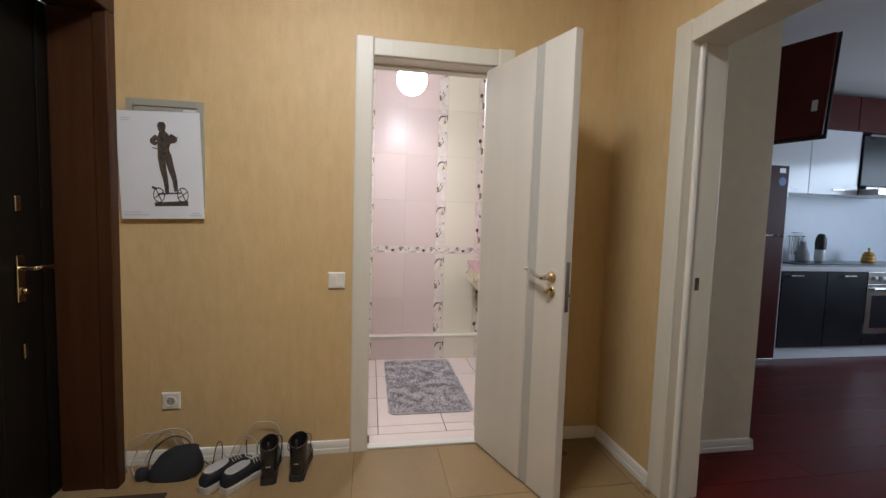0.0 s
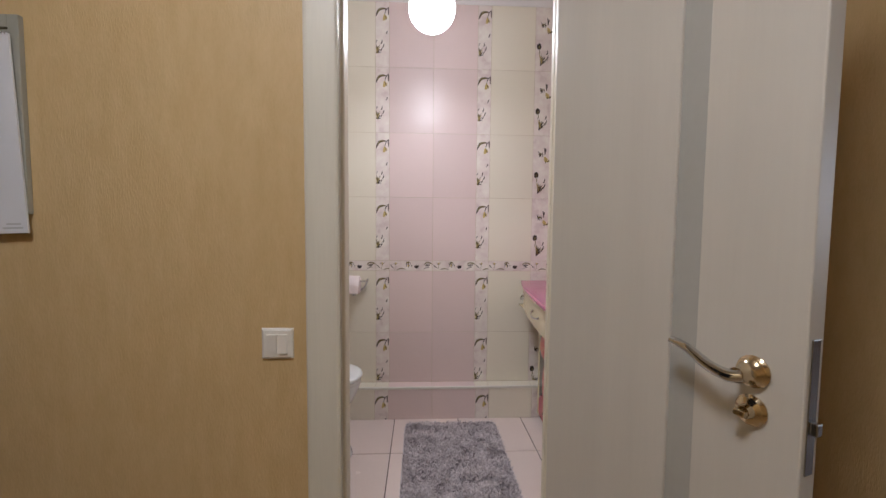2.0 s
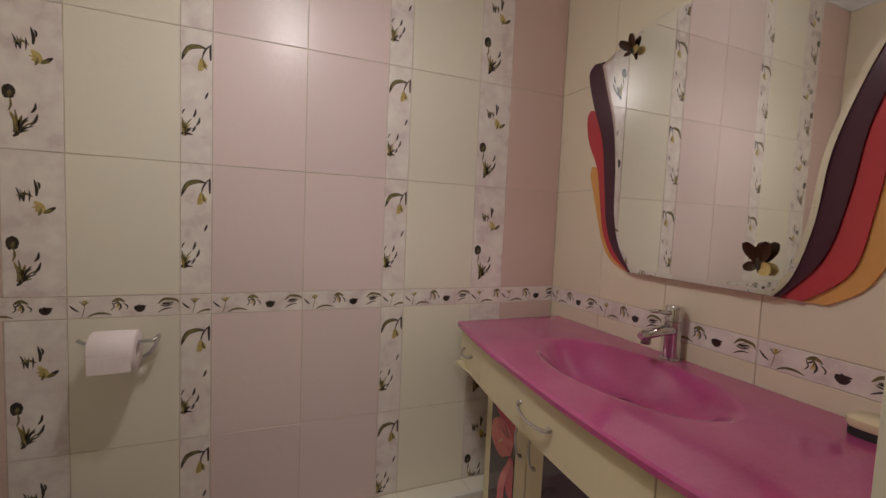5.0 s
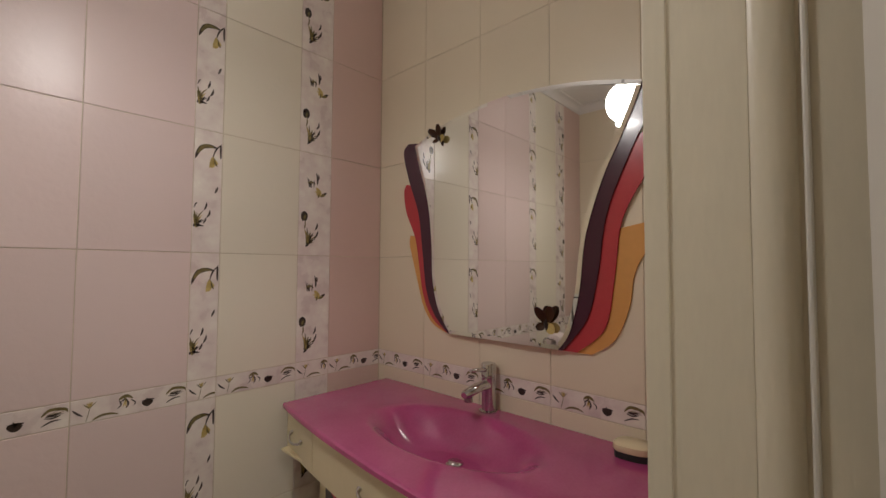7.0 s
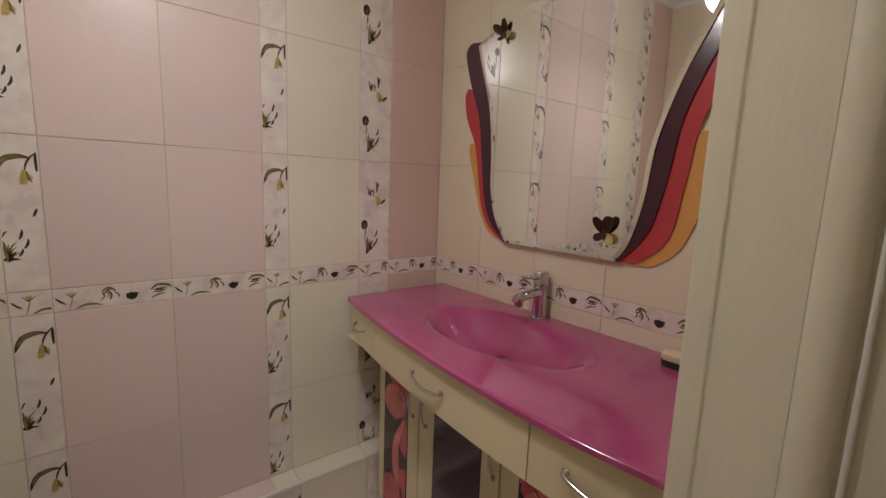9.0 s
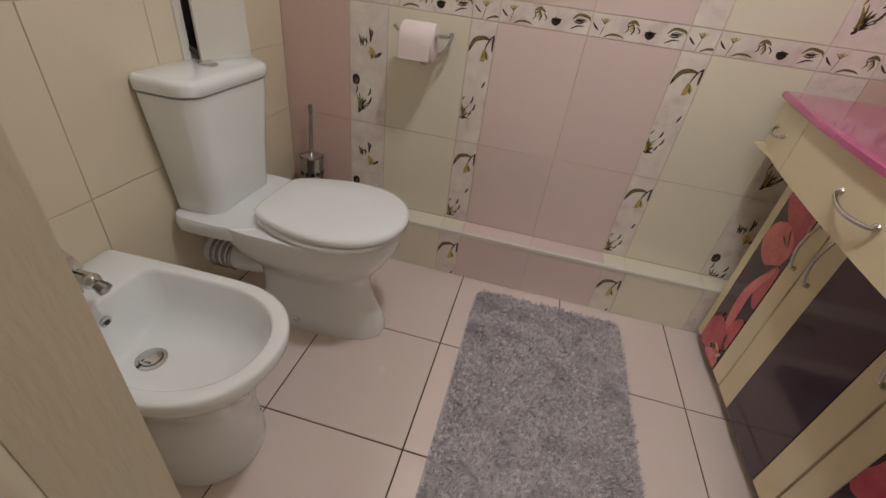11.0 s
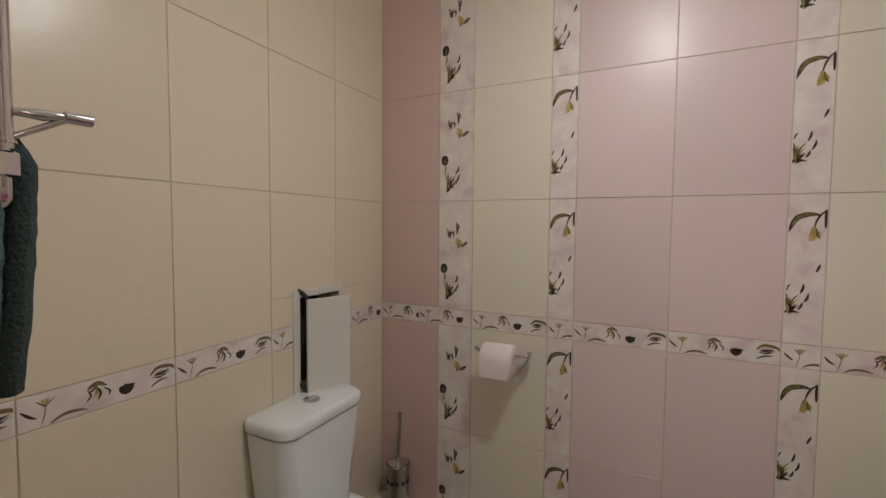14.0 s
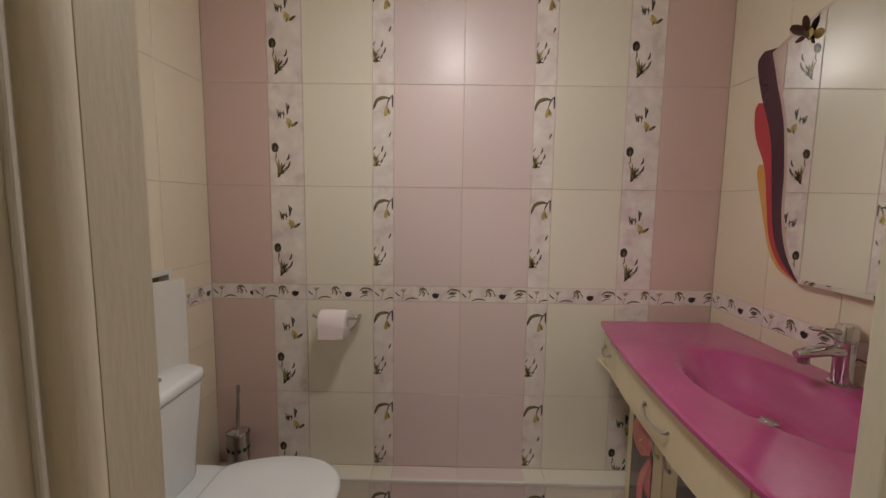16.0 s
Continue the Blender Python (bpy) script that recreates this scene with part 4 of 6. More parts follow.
part("spout", loft([[Vector((x, TPY + w * math.cos(a), z + h * math.sin(a))) for a in np.linspace(0, 2 * math.pi, 16, endpoint=False)] for x, z, w, h in ((TPX - 0.010, 0.962, 0.020, 0.017), (TPX - 0.05, 0.962, 0.0195, 0.015), (TPX - 0.09, 0.957, 0.019, 0.014), (TPX - 0.118, 0.952, 0.0175, 0.013), (TPX - 0.126, 0.950, 0.012, 0.009))]), M_CHROME, tap, smooth=45)
part("aerator", lathe((TPX - 0.105, TPY, 0.942), (0, 0, -1), [(0, 0.0135), (0.014, 0.0135), (0.015, 0.011)], 18), M_STEEL, tap, smooth=40)
part("lever", loft([[Vector((x, TPY + w * math.cos(a), z + h * math.sin(a))) for a in np.linspace(0, 2 * math.pi, 12, endpoint=False)] for x, z, w, h in ((TPX - 0.018, 1.012, 0.011, 0.008), (TPX - 0.06, 1.017, 0.010, 0.0065), (TPX - 0.092, 1.020, 0.009, 0.0055), (TPX - 0.096, 1.0205, 0.006, 0.0035))]), M_CHROME, tap, smooth=45)

# soap brush by the wall
sb = thing("nail_brush", (0.975, -1.09, 0.873), "wooden nail brush with black bristles", "brush")
part("bristles", prism(smooth_line([(0.93, -1.06), (0.985, -1.055), (0.995, -1.12), (0.94, -1.13)], 5, True), "z", 0.8735, 0.890), M_BLACK, sb)
part("back", loft([[Vector((0.962 + (u.x - 0.962) * q, -1.092 + (u.y + 1.092) * q, z)) for u in smooth_line([Vector((0.928, -1.058, 0)), Vector((0.987, -1.053, 0)), Vector((0.997, -1.122, 0)), Vector((0.938, -1.132, 0))], 5, True)] for q, z in ((0.95, 0.890), (1.02, 0.895), (1.0, 0.906), (0.8, 0.911))]), M_LAMINATE, sb, smooth=50)

# ---------------------------------------------------------------- mirror
mirror = thing("wall_mirror", (RW, -0.655, 1.1), "waisted mirror with plum, crimson and amber wave border", "mirror")
def outline(left, right, arch):
    """left runs down, right runs up; arch closes along the top."""
    pts = [Vector((*p, 0)) for p in left]
    a = smooth_line(pts, 6)
    b = smooth_line([Vector((*p, 0)) for p in right], 6)
    c = smooth_line([Vector((*p, 0)) for p in [right[-1]] + arch + [left[0]]], 6)[1:-1]
    return [(p.x, p.y) for p in a + b + c]

def inset(line, d):
    """The outline moved inwards by d."""
    cu, cv = sum(p[0] for p in line) / len(line), sum(p[1] for p in line) / len(line)
    out = []
    for i, (u, v) in enumerate(line):
        a, b = line[i - 2], line[(i + 2) % len(line)]
        n = Vector((b[1] - a[1], a[0] - b[0]))
        n = n.normalized() if n.length > 1e-6 else Vector((cu - u, cv - v)).normalized()
        if n.dot(Vector((cu - u, cv - v))) < 0:
            n = -n
        out.append((u + n.x * d, v + n.y * d))
    return out


L_M = [(-0.243, 1.832), (-0.272, 1.74), (-0.318, 1.60), (-0.340, 1.45), (-0.348, 1.30), (-0.378, 1.19), (-0.437, 1.104)]
R_M = [(-0.868, 1.104), (-0.905, 1.16), (-0.936, 1.28), (-0.955, 1.436), (-1.005, 1.594), (-1.06, 1.71), (-1.10, 1.80), (-1.115, 1.845)]
L_P = [(-0.200, 1.85), (-0.172, 1.815), (-0.205, 1.70), (-0.262, 1.56), (-0.288, 1.40), (-0.310, 1.26), (-0.352, 1.17), (-0.425, 1.103)]
R_P = [(-0.880, 1.103), (-0.955, 1.20), (-0.988, 1.33), (-1.015, 1.50), (-1.080, 1.66), (-1.13, 1.76), (-1.165, 1.85)]
L_R = [(-0.185, 1.685), (-0.170, 1.655), (-0.185, 1.57), (-0.240, 1.46), (-0.265, 1.34), (-0.290, 1.23), (-0.340, 1.15), (-0.418, 1.102)]
R_R = [(-0.922, 1.102), (-1.005, 1.18), (-1.033, 1.33), (-1.055, 1.48), (-1.12, 1.60), (-1.17, 1.67), (-1.19, 1.73)]
L_Y = [(-0.205, 1.475), (-0.200, 1.44), (-0.222, 1.37), (-0.255, 1.27), (-0.285, 1.19), (-0.335, 1.13), (-0.412, 1.101)]
R_Y = [(-0.965, 1.101), (-1.03, 1.15), (-1.068, 1.24), (-1.083, 1.33), (-1.11, 1.385), (-1.15, 1.43), (-1.175, 1.48)]
for nm, l, r, arch, x0, x1, m in (("amber_layer", L_Y, R_Y, [(-0.65, 1.40)], 0.0, 0.006, M_MYELLOW), ("crimson_layer", L_R, R_R, [(-0.65, 1.60)], 0.0065, 0.012, M_MRED),
                                  ("plum_layer", L_P, R_P, [(-0.65, 1.80)], 0.0125, 0.018, M_MPURPLE), ("glass", L_M, R_M, [(-0.92, 1.895), (-0.67, 1.918), (-0.42, 1.89)], 0.0185, 0.0235, M_MIRROR)):
    if nm == "glass":
        edge_line = outline(l, r, arch)
        part(nm, loft([[Vector((RW - x, u, v)) for u, v in o] for o, x in ((edge_line, x0), (edge_line, x1 - 0.0010), (inset(edge_line, 0.013), x1))]), m, mirror, "bevelled mirror glass")
    else:
        part(nm, prism(outline(l, r, arch), "x", RW - x0, RW - x1), m, mirror)
def wing(y, z, a, length, width, tip):
    """A cupped wing from the body at (y, z), pointing at the angle a in the plane of the mirror and lifting away from it."""
    rings = []
    for i in range(9):
        t = i / 8
        w = width * math.sin(math.pi * (0.10 + 0.80 * t ** 1.25)) ** 0.8
        c = Vector((RW - 0.028 - tip * t ** 1.4, y + math.cos(a) * length * t, z + math.sin(a) * length * t))
        e = Vector((0, -math.sin(a), math.cos(a)))
        rings.append([c + e * w + Vector((-0.004, 0, 0)), c + e * w * 0.5 + Vector((-0.0005, 0, 0)), c - e * w * 0.5 + Vector((-0.0005, 0, 0)), c - e * w + Vector((-0.004, 0, 0)), c + Vector((0.0015, 0, 0))])
    return loft(rings)


for y, z, rot, q in ((-0.386, 1.835, -0.4, 0.66), (-0.834, 1.178, 0.0, 0.74)):
    fl = thing("butterfly_ornament", (RW - 0.024, y, z), "dark brown and gold butterfly ornament on the mirror", "ornament", "mirror ornaments")
    for a, L, w, tip, m in ((1.15, 0.074, 0.021, 0.022, M_WOOD), (1.98, 0.078, 0.022, 0.010, M_WOOD), (-0.55, 0.036, 0.017, 0.018, M_WOOD), (3.75, 0.050, 0.022, 0.008, M_OCHRE)):
        part("wing", wing(y, z, a + rot, L * q, w * q, tip), m, fl, "gold lower wing" if m == M_OCHRE else "", smooth=50)
    d = Vector((0, math.cos(1.5 + rot), math.sin(1.5 + rot)))
    part("body", tube([Vector((RW - 0.030, y, z)) - d * 0.030 * q, Vector((RW - 0.032, y, z)), Vector((RW - 0.030, y, z)) + d * 0.020 * q], lambda t: 0.0025 + 0.004 * math.sin(math.pi * t), 10), M_INK, fl, smooth=60)

# ---------------------------------------------------------------- bath mat
mat_thing = thing("bath_mat", (0.11, -0.66, 0), "shaggy grey-lilac rectangular bath mat", "rug")
MX0, MX1, MY0, MY1, MR = -0.165, 0.385, -1.148, -0.168, 0.05
def mat_outline(g):
    out = []
    for cx, cy, a0 in ((MX1 - MR, MY1 - MR, 0), (MX0 + MR, MY1 - MR, 90), (MX0 + MR, MY0 + MR, 180), (MX1 - MR, MY0 + MR, 270)):
        for i in range(7):
            a = radians(a0 + 15 * i)
            out.append((cx + (MR - g) * math.cos(a), cy + (MR - g) * math.sin(a)))
    return out
part("backing", loft([[Vector((u, v, z)) for u, v in mat_outline(g)] for g, z in ((0.004, 0.0), (0.0, 0.003), (0.0, 0.008), (0.006, 0.010))]), M_RUG, mat_thing)
rnd = random.Random(7)
verts, faces = [], []
for _ in range(24000):
    x, y = rnd.uniform(MX0 + 0.004, MX1 - 0.004), rnd.uniform(MY0 + 0.004, MY1 - 0.004)
    qx, qy = max(0, abs(x - (MX0 + MX1) / 2) - (MX1 - MX0) / 2 + MR), max(0, abs(y - (MY0 + MY1) / 2) - (MY1 - MY0) / 2 + MR)
    if math.hypot(qx, qy) > MR - 0.003:
        continue
    flow = 3.0 * noise.noise(Vector((x * 14, y * 14, 0))) + rnd.uniform(-1.7, 1.7)
    clump = 0.5 + 0.5 * noise.noise(Vector((x * 45, y * 45, 3)))
    L, h, w = rnd.uniform(0.007, 0.017), rnd.uniform(0.008, 0.018) + 0.008 * clump, rnd.uniform(0.0011, 0.0022)
    dx, dy = math.cos(flow), math.sin(flow)
    b = len(verts)
    verts += [(x - dy * w, y + dx * w, 0.008), (x + dy * w, y - dx * w, 0.008), (x + dx * L * 0.5 + dy * w, y + dy * L * 0.5 - dx * w, 0.008 + h * 0.75), (x + dx * L * 0.5 - dy * w, y + dy * L * 0.5 + dx * w, 0.008 + h * 0.75), (x + dx * L, y + dy * L, 0.008 + h * 0.9)]
    faces += [(b, b + 1, b + 2, b + 3), (b + 3, b + 2, b + 4)]
me = bpy.data.meshes.new("tufting")
me.from_pydata(verts, [], faces)
M_PILE = mat("grey_lilac_tuft", (0.90, 0.84, 0.86), 0.95, scale=70, fine=220, col2=(0.30, 0.26, 0.28), bump=0)
me.materials.append(M_PILE)
pile = new("tufting", me)
pile.parent, pile.matrix_parent_inverse = mat_thing, mat_thing.matrix_basis.inverted()
tagged(pile, "soft tufted pile", kind="stuff")

# ---------------------------------------------------------------- hall things
HF = HW - 0.0005
meter = thing("meter_box", (-1.24, HW, 1.2), "grey metal meter box set in the wall", "meter box")
for a, b in (((-1.403, 1.25), (-1.376, 1.745)), ((-1.104, 1.25), (-1.077, 1.745)), ((-1.376, 1.713), (-1.104, 1.745)), ((-1.376, 1.25), (-1.104, 1.28))):
    part("frame", box((a[0], HF, a[1]), (b[0], HW - 0.016, b[1]), 0.002), M_GREYMETAL, meter)
part("door", box((-1.3745, HF, 1.282), (-1.1055, HW - 0.010, 1.711), 0.002), M_GREYMETAL, meter)
part("sticker", box((-1.165, HW - 0.0102, 1.675), (-1.109, HW - 0.0108, 1.704)), M_SHEET, meter, "small white paper label")

cal = thing("wall_calendar", (-1.26, HW - 0.03, 1.19), "large white wall calendar showing a dark bronze sculpture", "calendar")
CALM = Matrix.Translation((-1.266, HW - 0.024, 1.688)) @ Matrix.Rotation(radians(-1.8), 4, "Y") @ Matrix.Rotation(radians(0.9), 4, "X")


def cal_bm(bm):
    bm.transform(CALM)
    return bm


CW, CH = 0.176, 0.492
part("page_block", cal_bm(box((-CW, 0, -CH), (CW, -0.006, 0), 0.001)), M_SHEET, cal)
bm = bmesh.new()
for i in range(42):
    tube([(-CW + 0.006 + i * 0.00827, 0.002, 0.004), (-CW + 0.006 + i * 0.00827, -0.005, 0.0035), (-CW + 0.006 + i * 0.00827, -0.0075, -0.004)], 0.0008, 5, bm=bm)
part("wire_binding", cal_bm(bm), M_STEEL, cal, kind="stuff")
part("hook", cal_bm(tube([(-0.012, 0.004, 0.0), (0.0, -0.004, 0.016), (0.012, 0.004, 0.0)], 0.0016, 6)), M_BRASS, cal)
bm = bmesh.new()
Y = -0.0066
def blob(pts, lift=0.0):
    vs = [bm.verts.new((u, Y - lift, v)) for u, v in pts]
    bm.faces.new(vs)
def limb(pts, w):
    line = smooth_line([Vector((*p, 0)) for p in pts], 5)
    n = len(line)
    L, R = [], []
    for i, p in enumerate(line):
        d = (line[min(i + 1, n - 1)] - line[max(i - 1, 0)]).normalized()
        q = float(np.interp(i / (n - 1), np.linspace(0, 1, len(w)), w))
        L.append((p.x - d.y * q, p.y + d.x * q))
        R.append((p.x + d.y * q, p.y - d.x * q))
    blob(L + R[::-1])
limb([(0.013, -0.048), (0.013, -0.066), (0.013, -0.090)], [0.011, 0.019, 0.012])
limb([(0.014, -0.088), (0.020, -0.125), (0.016, -0.165), (0.018, -0.20)], [0.010, 0.032, 0.024, 0.028])
limb([(-0.008, -0.112), (-0.028, -0.135), (-0.012, -0.150)], [0.010, 0.012, 0.008])
limb([(0.045, -0.108), (0.066, -0.128), (0.036, -0.140)], [0.010, 0.012, 0.008])
limb([(0.005, -0.195), (0.010, -0.26), (0.018, -0.31), (0.022, -0.37)], [0.017, 0.014, 0.011, 0.008])
limb([(0.032, -0.195), (0.044, -0.26), (0.056, -0.31), (0.060, -0.365)], [0.017, 0.014, 0.011, 0.008])
limb([(-0.030, -0.165), (0.0, -0.172), (0.012, -0.176)], [0.002, 0.0025, 0.002])
limb([(0.04, -0.126), (0.074, -0.118), (0.080, -0.118)], [0.003, 0.002, 0.002])
limb([(-0.020, -0.377), (0.08, -0.372)], [0.004, 0.004])
limb([(0.030, -0.37), (0.005, -0.378)], [0.006, 0.005])
limb([(-0.034, -0.425), (0.110, -0.42)], [0.009, 0.012])
limb([(-0.042, -0.345), (-0.022, -0.352)], [0.006, 0.005])
for cx in (-0.014, 0.088):
    for k in range(20):
        a, b = 2 * math.pi * k / 20, 2 * math.pi * (k + 1) / 20
        blob([(cx + 0.025 * q * math.cos(t), -0.382 + 0.036 * q * math.sin(t)) for t, q in ((a, 1), (b, 1), (b, 0.84), (a, 0.84))])
    for a in (0.5, 2.1, 3.6, 5.2):
        limb([(cx, -0.382), (cx + 0.022 * math.cos(a), -0.382 + 0.032 * math.sin(a))], [0.0025, 0.002])
part("printed_picture", cal_bm(bm), M_BRONZE, cal, "printed dark sculpture on two spoked wheels")
bm = bmesh.new()
for u0, u1, v in ((-0.155, -0.115, -0.035), (-0.155, -0.120, -0.045), (0.115, 0.165, -0.480), (0.125, 0.16, -0.470), (-0.165, -0.06, -0.475), (-0.165, -0.09, -0.462)):
    box((u0, -0.0060, v), (u1, -0.0064, v + 0.004), bm=bm)
part("small_print", cal_bm(bm), M_FAINT, cal, "faint unreadable lines of print", kind="stuff")

sw = thing("light_switch", (-0.461, HW, 0.865), "white double rocker light switch on the wallpaper", "light switch")
part("frame", loft([[Vector((-0.461 + su * q, y, 0.9065 + sv * q)) for su, sv in ((-1, -1), (1, -1), (1, 1), (-1, 1))] for q, y in ((0.042, HF), (0.0415, HW - 0.006), (0.036, HW - 0.010))]), M_WHITE, sw)
for i, (a, tilt) in enumerate(((-0.4885, 0.0), (-0.4605, 0.004))):
    part("rocker", loft([[Vector((u, y, v)) for u, v, y in ((a, 0.880, HW - 0.009), (a + 0.027, 0.880, HW - 0.009), (a + 0.027, 0.933, HW - 0.009), (a, 0.933, HW - 0.009))],
                         [Vector((u, y, v)) for u, v, y in ((a + 0.001, 0.881, HW - 0.012 - tilt), (a + 0.026, 0.881, HW - 0.012 - tilt), (a + 0.026, 0.932, HW - 0.015 + tilt), (a + 0.001, 0.932, HW - 0.015 + tilt))]]), M_WHITE, sw)
so = thing("power_socket", (-1.239, HW, 0.268), "white round power socket on the wallpaper", "socket")
SO = (-1.239, 0.311)
part("frame", loft([[Vector((SO[0] + su * q, y, SO[1] + sv * q)) for su, sv in ((-1, -1), (1, -1), (1, 1), (-1, 1))] for q, y in ((0.042, HF), (0.0415, HW - 0.006), (0.036, HW - 0.010))]), M_WHITE, so)
part("insert", loft([circle((SO[0], y, SO[1]), r, (0, -1, 0), 28) for y, r in ((HW - 0.009, 0.026), (HW - 0.014, 0.026), (HW - 0.014, 0.022), (HW - 0.0105, 0.020))]), M_WHITE, so, smooth=40)
# two black dots give the shade of the pin holes, nothing is bored
for dx in (-0.0095, 0.0095):
    part("pin_hole", lathe((SO[0] + dx, HW - 0.0100, SO[1]), (0, -1, 0), [(0, 0.0028), (0.0012, 0.0028)], 10), M_BLACK, so)
for dz in (-0.0185, 0.0185):
    part("earth_clip", box((SO[0] - 0.003, HW - 0.010, SO[1] + dz - 0.002), (SO[0] + 0.003, HW - 0.0148, SO[1] + dz + 0.002)), M_STEEL, so)
part("socket_well", lathe((SO[0], HW - 0.0098, SO[1]), (0, -1, 0), [(0, 0.0195), (0.0010, 0.0195)], 24), M_GREYMETAL, so)

# ---- shoes, built along +x (toe) and placed
def shoe_rings(L, sections):
    """sections: (x share, half width, z low, z high)."""
    out = []
    for s, w, z0, z1 in sections:
        r = []
        for i in range(18):
            a = 2 * math.pi * i / 18
            c, q = math.cos(a), math.sin(a)
            r.append(Vector((s * L, w * math.copysign(abs(c) ** 0.7, c), (z0 + z1) / 2 + (z1 - z0) / 2 * math.copysign(abs(q) ** 0.75, q))))
        out.append(r)
    return out


def sneaker(m, first=None):
    if first:
        return copy_thing(first, m)
    t = thing("sneaker", (0, 0, 0), "dark navy canvas sneaker with off-white sole and laces", "shoe", "pair of sneakers")
    sole = [(0.0, 0.02), (0.02, 0.032), (0.15, 0.036), (0.4, 0.034), (0.68, 0.044), (0.88, 0.038), (0.97, 0.024), (1.0, 0.008)]
    out = [(s * 0.28, w) for s, w in sole] + [(s * 0.28, -w) for s, w in sole[::-1]]
    part("sole", loft([[Vector((x, y * k, z)) for x, y in out] for k, z in ((0.94, 0), (1.0, 0.005), (1.0, 0.024), (0.95, 0.028))]), M_SOLE, t)
    up = [(0.01, 0.022, 0.024, 0.070), (0.08, 0.032, 0.024, 0.085), (0.25, 0.034, 0.024, 0.078), (0.42, 0.033, 0.024, 0.078), (0.58, 0.038, 0.024, 0.073), (0.75, 0.039, 0.024, 0.058), (0.90, 0.031, 0.024, 0.046), (0.98, 0.012, 0.024, 0.034)]
    part("upper", loft(shoe_rings(0.28, up)), M_CANVAS, t, smooth=60)
    hole = [(0.02, 0.0), (0.03, 0.020), (0.075, 0.026), (0.12, 0.020), (0.135, 0.0), (0.12, -0.020), (0.075, -0.026), (0.03, -0.020)]
    cl = smooth_line([Vector((x, y, 0.083)) for x, y in hole], 4, True)
    part("collar", tube(cl + [cl[0]], 0.0035, 6), M_SOLE, t, "pale collar edge", smooth=60)
    part("insole", loft([[Vector((p.x, p.y * 0.9, z)) for p in cl] for z in (0.079, 0.0855)]), M_LINING, t, "grey lining")
    for k in range(4):
        x = 0.15 + 0.016 * k
        part("lace", tube([(x, -0.024, 0.070 - 0.002 * k), (x + 0.008, 0, 0.084 - 0.004 * k), (x, 0.024, 0.070 - 0.002 * k)], 0.0022, 6), M_SOLE, t, "off-white lace")
    part("lace_bow", tube(smooth_line([(0.15, 0, 0.086), (0.14, 0.03, 0.10), (0.165, 0.035, 0.088), (0.152, 0, 0.088), (0.165, -0.03, 0.098), (0.185, -0.035, 0.075)], 5), 0.002, 6), M_SOLE, t)
    t.matrix_basis = m
    return t


def boot(m, first=None):
    if first:
        return copy_thing(first, m)
    t = thing("ankle_boot", (0, 0, 0), "black leather lace-up ankle boot", "boot", "pair of boots")
    sole = [(0.0, 0.022), (0.03, 0.034), (0.2, 0.036), (0.45, 0.033), (0.70, 0.044), (0.88, 0.038), (0.98, 0.018)]
    out = [(s * 0.27, w) for s, w in sole] + [(s * 0.27, -w) for s, w in sole[::-1]]
    part("sole", loft([[Vector((x, y * k, z)) for x, y in out] for k, z in ((0.95, 0), (1.0, 0.004), (1.0, 0.026), (0.94, 0.030))]), M_BLACK, t)
    foot = [(0.02, 0.025, 0.026, 0.10), (0.12, 0.034, 0.026, 0.11), (0.3, 0.036, 0.026, 0.11), (0.5, 0.036, 0.026, 0.095), (0.7, 0.041, 0.026, 0.075), (0.88, 0.034, 0.026, 0.060), (0.97, 0.016, 0.026, 0.045)]
    part("upper", loft(shoe_rings(0.27, foot)), M_LEATHER, t, smooth=60)
    shaft = [(0.055, 0.058, 0.036, 0.075), (0.055, 0.056, 0.038, 0.11), (0.056, 0.055, 0.040, 0.145), (0.054, 0.057, 0.042, 0.175), (0.054, 0.053, 0.038, 0.178), (0.056, 0.050, 0.035, 0.14), (0.056, 0.05, 0.033, 0.10)]
    part("shaft", loft([[Vector((cx + rx * math.cos(a), ry * math.sin(a), z + (0.012 * math.cos(a) if z > 0.17 else 0))) for a in np.linspace(0, 2 * math.pi, 22, endpoint=False)] for cx, rx, ry, z in shaft]), M_LEATHER, t, smooth=50)
    part("pull_tab", tube([(0.0, 0.0, 0.160), (-0.004, 0.0, 0.195), (0.004, 0, 0.20), (0.004, 0, 0.165)], 0.005, 6), M_LEATHER, t, smooth=50)
    for k in range(5):
        z = 0.085 + 0.018 * k
        x = 0.118 - 0.002 * k
        part("lace", tube([(x - 0.012, -0.026, z), (x + 0.003, 0, z + 0.004), (x - 0.012, 0.026, z + 0.002)], 0.002, 6), M_BCABLE, t)
    part("lace_bow", tube(smooth_line([(0.115, 0.0, 0.172), (0.10, 0.045, 0.165), (0.085, 0.055, 0.12), (0.10, 0.045, 0.09)], 5), 0.002, 6), M_BCABLE, t)
    part("lace_bow", tube(smooth_line([(0.115, 0.0, 0.172), (0.09, -0.05, 0.18), (0.06, -0.052, 0.13), (0.065, -0.05, 0.10)], 5), 0.002, 6), M_BCABLE, t)
    part("heel_label", box((-0.0005, -0.010, 0.085), (-0.002, 0.010, 0.090)), M_SOLE, t, "small pale heel tag")
    t.matrix_basis = m
    return t


s1 = sneaker(pose(-1.005, -1.80, 0, 0, 0, 60))
sneaker(pose(-0.915, -1.815, 0, 0, 0, 55), s1)
b1 = boot(pose(-0.735, -1.775, 0, 0, 0, 97))
boot(pose(-0.615, -1.765, 0, 0, 0, 88), b1)

